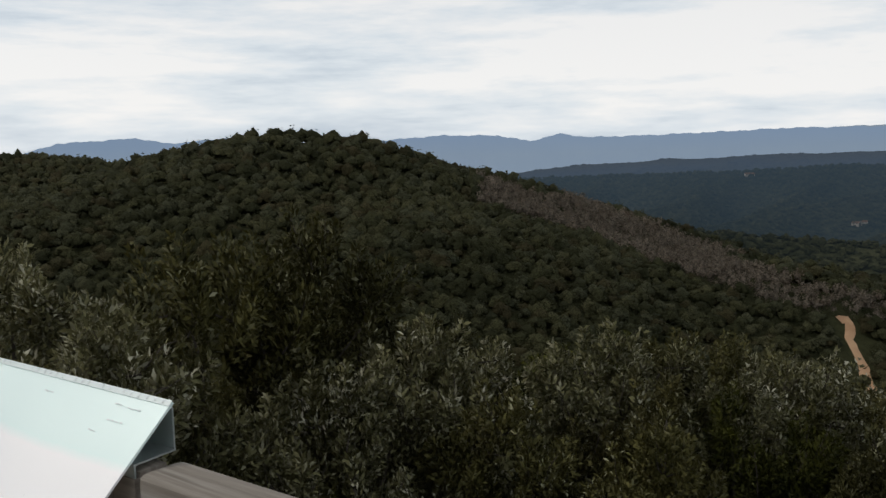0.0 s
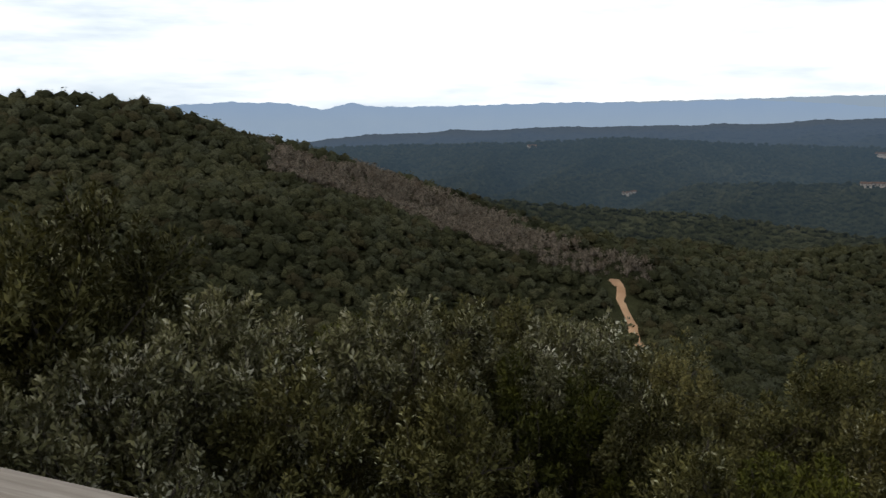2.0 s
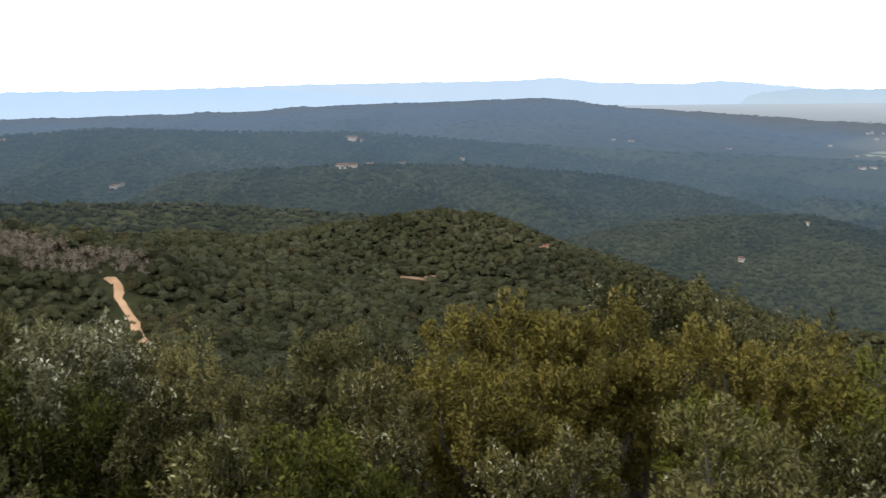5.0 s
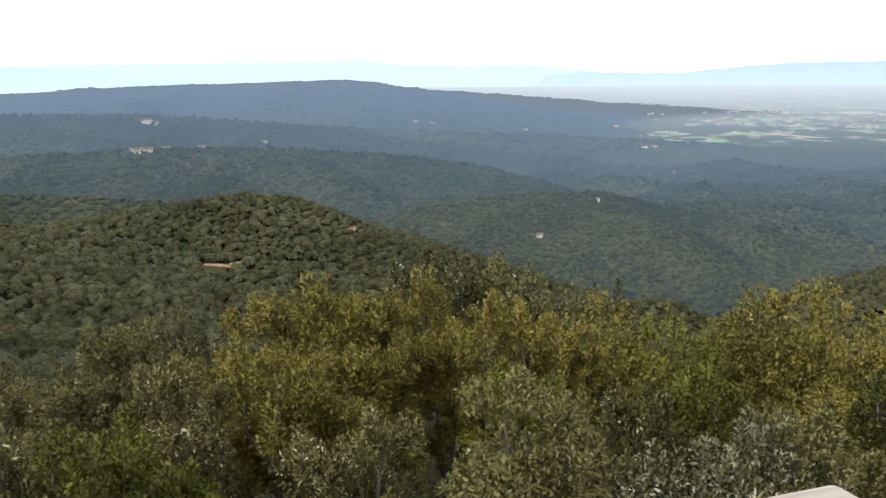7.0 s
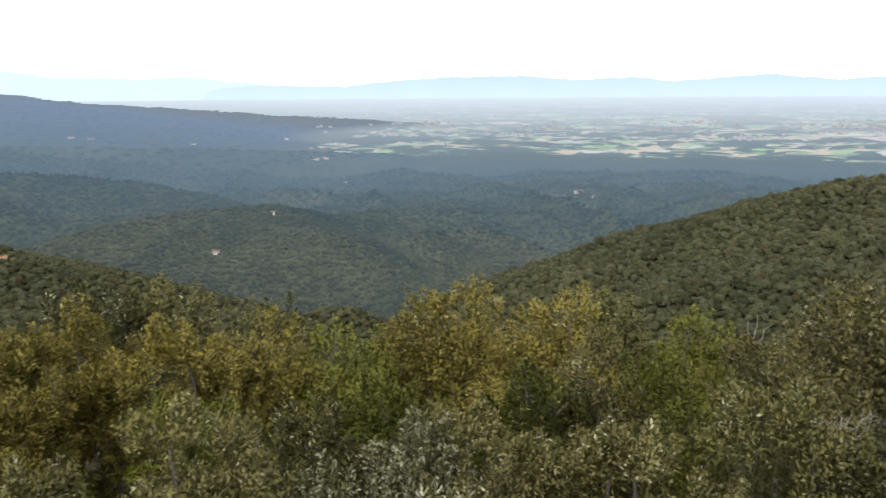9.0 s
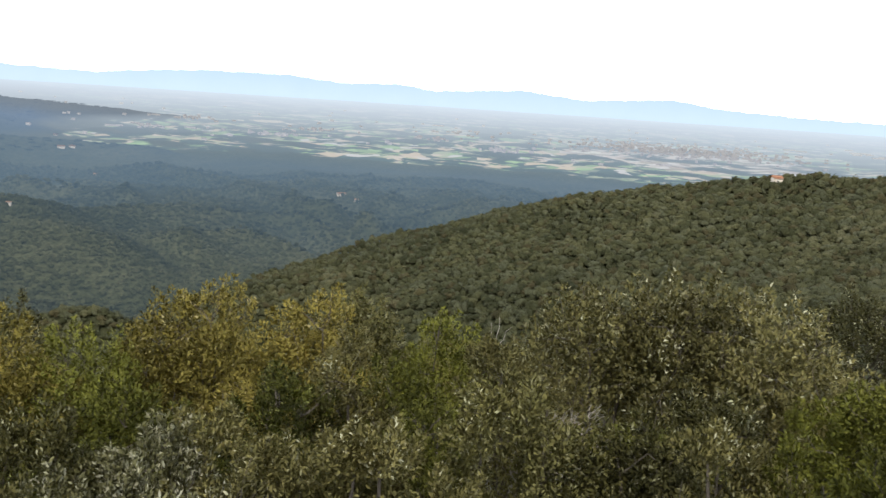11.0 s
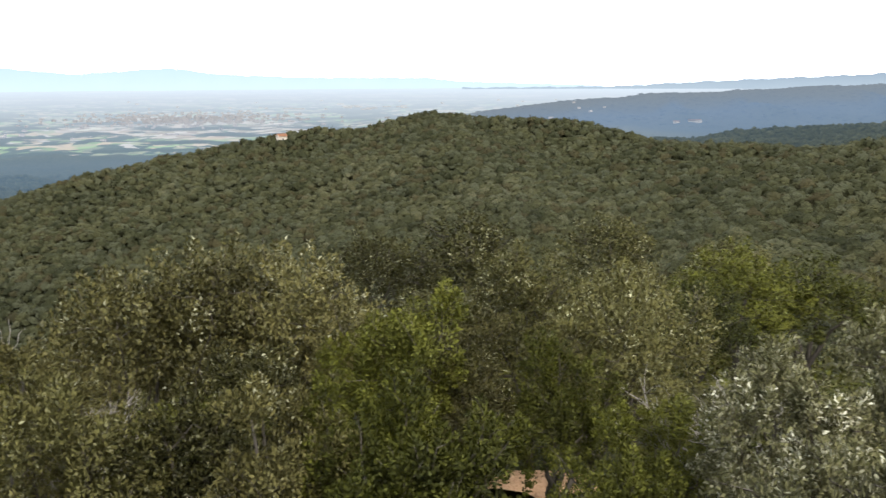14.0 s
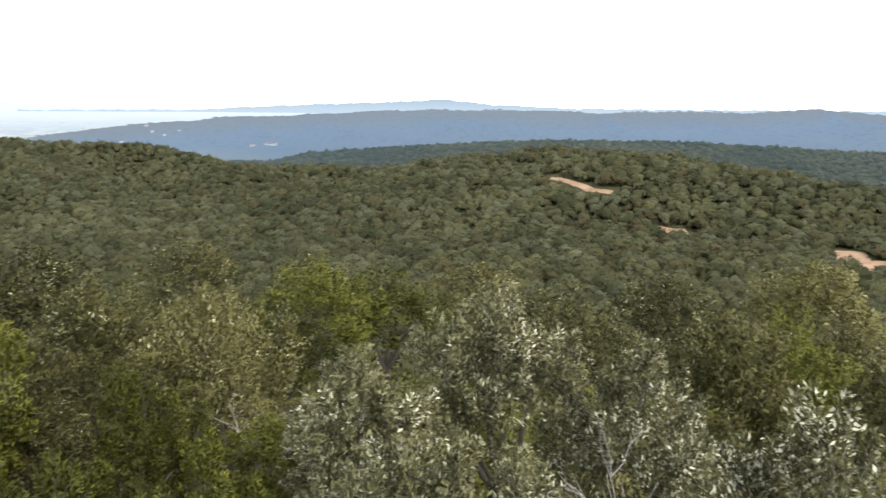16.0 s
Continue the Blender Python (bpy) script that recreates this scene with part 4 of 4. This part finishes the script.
for r0, r1, gap, shapes, size, sd, flat in (
        (43, 70, 2.7, [crown_shape(s, 9, 950, 0.10, 0.55) for s in range(5)], (1.2, 2.7), 5, (0.8, 1.15)),
        (70, 110, 2.8, [crown_shape(s + 10, 8, 460, 0.14, 0.6) for s in range(6)], (1.2, 2.8), 7, (0.75, 1.1)),
        (110, 240, 2.9, [crown_shape(s + 20, 5, 100, 0.2, 0.72) for s in range(9)], (1.5, 3.0), 6, (0.75, 1.1)),
        (240, 565, 3.2, [crown_shape(s + 40, 3, 34, 0.27, 0.78) for s in range(10)], (1.8, 3.3), 8, (0.7, 1.05))):
    x, y, z, r, a = scatter(r0, r1, gap, sd, ground_height)
    leafy = ~bare_zone(x, y, z, r, a)
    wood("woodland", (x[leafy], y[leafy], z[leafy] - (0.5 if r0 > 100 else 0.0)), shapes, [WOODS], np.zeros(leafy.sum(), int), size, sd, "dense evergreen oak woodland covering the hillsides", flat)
for r0, r1, gap, cards, length in ((5.3, 18, 1.15, 700, 0.062), (18, 46, 1.9, 260, 0.1)):
    x, y, z, r, a = scatter(r0, r1, gap, 14, ground_height)
    which = np.where(np.random.default_rng(4).random(len(x)) < 0.6, 0, 1)
    wood("undergrowth", (x, y, z - 0.2), [crown_shape(s + 90, 5, cards, length, 0.25) for s in range(5)], [OAK, GREEN], which, (0.6, 1.15) if r1 < 20 else (0.9, 1.6), 14, "low evergreen scrub filling the ground between the oaks", (0.6, 1.1))
x, y, z, r, a = scatter(200, 565, 2.0, 12, ground_height)
bare = bare_zone(x, y, z, r, a)
wood("leafless_woodland", (x[bare], y[bare], z[bare]), [crown_shape(s + 80, 1, 44, 0.3, 0.5) for s in range(4)], [BARE], np.zeros(bare.sum(), int), (0.9, 2.1), 12, "belt of leafless grey-brown trees on the hillside", (0.9, 1.5))

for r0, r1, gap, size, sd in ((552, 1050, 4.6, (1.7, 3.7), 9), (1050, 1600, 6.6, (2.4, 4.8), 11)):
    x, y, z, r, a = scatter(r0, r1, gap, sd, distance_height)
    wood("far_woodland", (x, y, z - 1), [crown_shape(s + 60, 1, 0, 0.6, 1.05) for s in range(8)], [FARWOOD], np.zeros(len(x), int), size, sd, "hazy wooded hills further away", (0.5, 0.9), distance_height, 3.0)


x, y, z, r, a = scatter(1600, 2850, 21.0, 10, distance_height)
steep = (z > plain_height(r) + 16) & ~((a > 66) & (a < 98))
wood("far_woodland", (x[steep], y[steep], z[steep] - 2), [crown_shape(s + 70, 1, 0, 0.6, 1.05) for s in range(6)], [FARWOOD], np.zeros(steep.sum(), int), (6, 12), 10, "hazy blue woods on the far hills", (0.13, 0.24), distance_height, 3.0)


# ---- the lookout: deck, rails, panel ----
def part(name, bm, mat, parent, label=""):
    me = bpy.data.meshes.new(name)
    bm.to_mesh(me)
    bm.free()
    me.materials.append(mat)
    ob = new(name, me)
    ob.parent = parent
    return tagged(ob, label)


def beam(length, wide, high, bevel):
    """A squared timber along x from 0, its top at z 0, with rounded edges."""
    bm = bmesh.new()
    bmesh.ops.create_cube(bm, size=1.0)
    bmesh.ops.scale(bm, vec=(length, wide, high), verts=bm.verts)
    bmesh.ops.translate(bm, vec=(length / 2, 0, -high / 2), verts=bm.verts)
    bmesh.ops.bevel(bm, geom=bm.edges[:], offset=bevel, segments=3, affect="EDGES", profile=0.6)
    return bm


DECK_Z, RAIL_Z = -1.62, -0.487
CORNER = Vector((1.115, 0.554, 0))
ALONG, INWARD = Vector((0.9595, -0.2817, 0)).normalized(), Vector((-0.2817, -0.9595, 0)).normalized()
ANGLE = math.degrees(math.atan2(ALONG.y, ALONG.x))

PRINT = bpy.data.materials.new("faded_print")
PRINT.use_nodes = True
PRINT.node_tree.nodes["Principled BSDF"].inputs["Base Color"].default_value = (0.60, 0.65, 0.64, 1)
PALE_PRINT = bpy.data.materials.new("bleached_print")
PALE_PRINT.use_nodes = True
PALE_PRINT.node_tree.nodes["Principled BSDF"].inputs["Base Color"].default_value = (0.80, 0.82, 0.81, 1)
STRIP = face_material("grimy_fold", ((0.62, 0.66, 0.65), (0.68, 0.74, 0.72)))
lookout = tagged(new("viewing_platform"), "weathered timber viewing platform on posts with squared handrails", "platform")
SEAM = 2.112


def rail(name, start, length, turn, z, wide=0.085, high=0.10, bevel=0.016):
    ob = part(name, beam(length, wide, high, bevel), WOOD, lookout)
    ob.matrix_basis = pose(start.x, start.y, z, 0, 0, turn)
    return ob


inner = INWARD * 0.0425
rail("handrail", CORNER + inner - ALONG * SEAM, SEAM, ANGLE, RAIL_Z)
rail("handrail", CORNER + inner - ALONG * (SEAM + 1.708), 1.62, ANGLE, RAIL_Z)
rail("handrail", CORNER + INWARD * 0.09 - ALONG * 0.0425, 2.6, ANGLE - 90, RAIL_Z - 0.01)
for s_, k in ((0.06, 0.0), (SEAM + 0.0435, 0.0), (3.8, 0.0), (0.0425, 1.3), (0.0425, 2.6)):
    p = CORNER + INWARD * (0.045 + k) - ALONG * s_
    tip = RAIL_Z - (0.004 if s_ == SEAM + 0.0435 else 0.105)
    bm = bmesh.new()
    bmesh.ops.create_cube(bm, size=1.0)
    bmesh.ops.scale(bm, vec=(0.08, 0.07, tip - DECK_Z), verts=bm.verts)
    bmesh.ops.bevel(bm, geom=bm.edges[:], offset=0.01, segments=2, affect="EDGES")
    ob = part("post", bm, WOOD, lookout)
    ob.matrix_basis = pose(p.x, p.y, (tip + DECK_Z) / 2, 0, 0, ANGLE)
for k in range(20):
    p = CORNER + INWARD * (0.06 + 0.14 * k) - ALONG * 3.86
    ob = part("board", beam(3.86, 0.132, 0.035, 0.005), WOOD, lookout)
    ob.matrix_basis = pose(p.x, p.y, DECK_Z, 0, 0, ANGLE)
for s_, k in ((0.1, 0.1), (3.75, 0.1), (0.1, 2.6), (3.75, 2.6)):
    p = CORNER + INWARD * k - ALONG * s_
    v, f = tube([(0, 0, -9.6 - DECK_Z), (0, 0, -4), (0, 0, -0.035)], [0.11, 0.105, 0.1], 10)
    leg = new("leg", mesh_of("leg", v, f, [WOOD], True))
    leg.parent = lookout
    leg.matrix_basis = pose(p.x, p.y, DECK_Z)

# a folded sheet-steel reading desk, clamped over the rail
desk = tagged(new("panorama_desk"), "folded galvanised sheet-steel panorama desk over the wooden rail", "sign")
END = CORNER - ALONG * (SEAM + 0.016)


def folded(profile, length, thick):
    """A bent sheet: its profile is (inward, height) and runs back along the rail."""
    bm = bmesh.new()
    rows = []
    for k in range(7):
        p = END - ALONG * (length * k / 6)
        rows.append([bm.verts.new((p + INWARD * s + Vector((0, 0, z)))[:]) for s, z in profile])
    for a, b in zip(rows[:-1], rows[1:]):
        for i in range(len(profile) - 1):
            bm.faces.new((a[i], a[i + 1], b[i + 1], b[i]))
    bmesh.ops.recalc_face_normals(bm, faces=bm.faces)
    bmesh.ops.solidify(bm, geom=bm.faces[:], thickness=thick)
    return bm


face_part = part("reading_face", folded([(-0.002, -0.399), (0.42, -0.785)], 1.3, 0.004), FACE, desk, "weather-bleached sloping face")
part("back_flange", folded([(0.0, -0.406), (0.0, -0.477), (0.074, -0.481), (0.0745, -0.525)], 1.3, 0.003), ZINC, desk)


def on_face(name, back, down, long, wide, mat, label="", lift=0.0):
    """A thin printed mark on the desk's face: back from its end, down from its top edge."""
    bm = bmesh.new()
    bmesh.ops.create_cube(bm, size=1.0)
    bmesh.ops.scale(bm, vec=(long, wide, 0.0006), verts=bm.verts)
    d = down / math.hypot(0.42, 0.386)
    p = END - ALONG * back + INWARD * 0.42 * d
    ob = part(name, bm, mat, face_part, label)
    ob.matrix_basis = pose(p.x, p.y, -0.399 - 0.386 * d + 0.0054 + lift, 0, 0, ANGLE) @ pose(0, 0, 0, 42.6, 0, 0)


# the worn degree marks along the folded top edge, and lines of faded print below them
on_face("edge_strip", 0.65, 0.0065, 1.3, 0.011, STRIP, "greyer folded strip along the top edge")
g = np.random.default_rng(3)
for k in range(46):
    if g.random() < 0.75:
        on_face("tick", 0.02 + 0.0215 * k + g.uniform(-0.002, 0.002), 0.0075 + g.uniform(-0.001, 0.001), 0.0011, g.uniform(0.004, 0.010), PRINT, lift=0.0012)
for back, down, long in ((0.075, 0.032, 0.035), (0.12, 0.030, 0.02), (0.10, 0.060, 0.045), (0.14, 0.085, 0.02), (0.33, 0.04, 0.03), (0.52, 0.05, 0.04), (0.60, 0.09, 0.03), (0.45, 0.11, 0.025)):
    for k in range(4):
        on_face("print_line", back + (k - 1.5) * long * 0.27, down + g.uniform(-0.0006, 0.0006), long * g.uniform(0.12, 0.22), g.uniform(0.0014, 0.0026), PALE_PRINT)

# ---- bare trees, houses, town ----
def bare_tree(seed, high, label):
    """A leafless grey tree: a leaning stem that forks and forks again into fine twigs."""
    g = np.random.default_rng(seed)
    top = tagged(new("dead_tree"), label, "tree")
    groups = {0: [], 1: [], 2: []}

    def grow(p, d, length, thick, level):
        q = p + d * length
        pts = bent(g, p, q, 4, length * 0.05)
        groups[min(level, 2)].append(tube(pts, np.linspace(thick, thick * 0.55, 4), 5 if level < 2 else 3))
        if level == 4:
            return
        for _ in range(3 if level < 3 else 7):
            w = d * 0.9 + g.normal(0, 0.42, 3) + (0, 0, 0.12)
            grow(pts[g.integers(1, 4)], w / np.linalg.norm(w), length * g.uniform(0.5, 0.8), thick * 0.64, level + 1)

    grow(np.array([0, 0, -0.3]), np.array([0.1, 0.05, 0.99]), high * 0.36, 0.042, 0)
    for level, name in ((0, "trunk"), (1, "bough"), (2, "twig")):
        v, f = join(groups[level])
        ob = tagged(new(name, mesh_of(name, v, f, [DEAD], True)), kind="stuff" if level else "")
        ob.parent = top
    return top


for seed, a, r, top_e in ((1, 79.0, 12.3, -10.6), (2, 80.7, 12.6, -11.0), (10, 77.8, 12.0, -12.4), (3, 121.3, 13.2, -12.4), (4, 122.6, 13.4, -12.8), (5, 124.8, 13.0, -13.6), (8, 123.6, 12.8, -13.2), (6, 69.5, 12, -15.5), (7, 51.5, 11, -15.5), (9, 141.5, 7.5, -22.5)):
    d = toward(a) * r + (Vector((0.31, -0.2, 0)) if a > 70 else Vector())
    g = float(ground_height(np.array([d.x]), np.array([d.y]))[0])
    high = r * math.tan(radians(top_e)) - g
    bare_tree(seed, high, "leafless grey dead tree among evergreen oaks").matrix_basis = pose(d.x, d.y, g)


def plain_material(name, a, b, scale, rough=0.85):
    mat, n = material(name)
    f = n.noise(n.add("ShaderNodeTexCoord").outputs["Object"], scale, 4.0, 0.6)
    finish(n, n.ramp(f, [(0.3, a), (0.7, b)]), rough, height=f, bump=0.2, distance=0.05, spec=0.2)
    return mat


WALL = plain_material("pale_render", (0.42, 0.36, 0.29), (0.56, 0.50, 0.42), 0.6)
ROOF = plain_material("clay_tiles", (0.30, 0.14, 0.08), (0.42, 0.22, 0.13), 1.2)
# walls and roofs far off carry the same painted haze glow
FAR_WALL = far_haze_material("distant_walls", [(0.3, (0.44, 0.37, 0.31)), (0.7, (0.60, 0.53, 0.46))], 0.05, 1800.0)
FAR_ROOF = far_haze_material("distant_roofs", [(0.3, (0.22, 0.13, 0.09)), (0.7, (0.32, 0.20, 0.14))], 0.05, 1800.0)
PANE = plain_material("dark_opening", (0.03, 0.03, 0.035), (0.06, 0.06, 0.06), 0.5, 0.3)


def house(a, e, long, deep, high, label):
    """A country house with a gabled tile roof and windows, facing the lookout."""
    at = on_land(a, e)
    top = tagged(new("house"), label, "house", "houses on the hills")
    top.matrix_basis = Matrix.Translation(at) @ Matrix.Rotation(-radians(a) + 0.35 * math.sin(a * 7), 4, "Z")
    h, l, d = high * (0.65 if at.length > 700 else 1.0), long / 2, deep / 2
    v = np.array([(-l, -d, -3), (l, -d, -3), (l, d, -3), (-l, d, -3), (-l, -d, h), (l, -d, h), (l, d, h), (-l, d, h), (-l, 0, h + deep * 0.22), (l, 0, h + deep * 0.22)], float)
    me = bpy.data.meshes.new("wall")
    me.from_pydata(v.tolist(), [], [(0, 1, 5, 4), (1, 2, 6, 9, 5), (2, 3, 7, 6), (3, 0, 4, 8, 7), (4, 5, 9, 8), (6, 7, 8, 9)])
    me.materials.append(WALL if at.length < 700 else FAR_WALL)
    new("wall", me).parent = top
    bm = bmesh.new()
    for sgn in (-1, 1):
        q = [bm.verts.new(p) for p in ((-l - 0.4, sgn * (d + 0.5), h - 0.1), (l + 0.4, sgn * (d + 0.5), h - 0.1), (l + 0.4, 0, h + deep * 0.22 + 0.1), (-l - 0.4, 0, h + deep * 0.22 + 0.1))]
        bm.faces.new(q if sgn < 0 else q[::-1])
    bmesh.ops.solidify(bm, geom=bm.faces[:], thickness=-0.25)
    part("roof", bm, ROOF if at.length < 700 else FAR_ROOF, top, "orange clay-tile roof")
    count = max(int(long / 3.5), 1)
    for k in range(count):
        bm = bmesh.new()
        bmesh.ops.create_cube(bm, size=1.0)
        bmesh.ops.scale(bm, vec=(1.0, 0.15, min(1.4, 0.45 * h)), verts=bm.verts)
        bmesh.ops.translate(bm, vec=(-l + long * (k + 0.5) / count, -d - 0.02, h * 0.55), verts=bm.verts)
        part("window", bm, PANE, top)
    return at


FARM = "pale rendered farmhouse with a clay-tile roof"
for a, e, l, d, h in ((91.7, -4.0, 4.2, 5, 4.2), (17.0, -4.3, 12, 9, 6), (17.6, -4.25, 16, 8, 5), (18.7, -4.2, 18, 8, 5), (20.8, -4.15, 16, 8, 4), (24.6, -3.9, 10, 8, 4), (17.7, -2.6, 18, 10, 9), (18.2, -2.65, 12, 10, 6),
                      (29.8, -9.6, 4.5, 4, 1.6), (42.0, -10.1, 5, 5, 5), (45.6, -7.8, 4, 4, 5), (48.4, -4.4, 12, 8, 4.5), (49.0, -4.35, 10, 7, 4), (48.1, -3.7, 8, 7, 5), (50.3, -5.95, 8, 6, 5)):
    house(a, e, l, d, h, FARM)
for a, e, l, d, h in ((34.1, -2.75, 11, 7, 4), (35.2, -2.85, 12, 7, 4), (41.0, -3.3, 11, 7, 4), (3.3, -5.05, 9, 7, 4), (3.7, -5.0, 8, 7, 4), (-2.6, -2.15, 14, 8, 5), (65.0, -6.6, 12, 8, 5), (66, -6.95, 6, 6, 5), (117.3, -2.7, 30, 12, 5), (116.2, -2.75, 14, 10, 5)):
    house(a, e, l, d, h, FARM)


def town():
    """Hundreds of far roofs and walls on the plain, and a few long white sheds."""
    g = np.random.default_rng(5)
    vs, fs, ms, o = [], [], [], 0
    box = np.array([[i & 1, (i >> 1) & 1, i >> 2] for i in range(8)]) - (0.5, 0.5, 0)
    quads = np.array([[0, 1, 5, 4], [1, 3, 7, 5], [3, 2, 6, 7], [2, 0, 4, 6], [4, 5, 7, 6]])
    spots_ = [(g.normal(86, 3.4), g.normal(-2.4, 0.2), 0) for _ in range(420)] + [(g.uniform(92, 100), g.normal(-1.75, 0.07), 1) for _ in range(14)]
    spots_ += [(c + g.normal(0, 0.9), e + g.normal(0, 0.06), g.random() < 0.06) for c, e in ((53, -2.9), (60, -3.0), (63, -2.6), (70, -2.7), (56, -2.3), (75, -3.2), (72, -2.2)) for _ in range(16)]
    spots_ += [(g.uniform(46, 112), g.uniform(-3.6, -1.3), g.random() < 0.08) for _ in range(120)]
    for a, e, shed in spots_:
        p = on_land(a, e)
        if p.length < 1650:
            continue
        w, d, h = (g.uniform(20, 40), 12, 3.5) if shed else (g.uniform(6, 12), g.uniform(6, 10), g.uniform(3.5, 7))
        t = g.uniform(-0.4, 0.4) - radians(a)
        v = box * (w, d, h + 4)
        v = np.stack([v[:, 0] * math.cos(t) - v[:, 1] * math.sin(t), v[:, 0] * math.sin(t) + v[:, 1] * math.cos(t), v[:, 2] - 4], 1) + p[:]
        vs.append(v), fs.append(quads + o), ms.append([0, 0, 0, 0, 0 if shed or g.random() < 0.4 else 1])
        o += 8
    me = mesh_of("distant_town", np.concatenate(vs), np.concatenate(fs), [FAR_WALL, FAR_ROOF], False, np.concatenate(ms))
    tagged(new("distant_town", me), "pale scattered town houses and white sheds on the plain", "town", kind="stuff")


town()
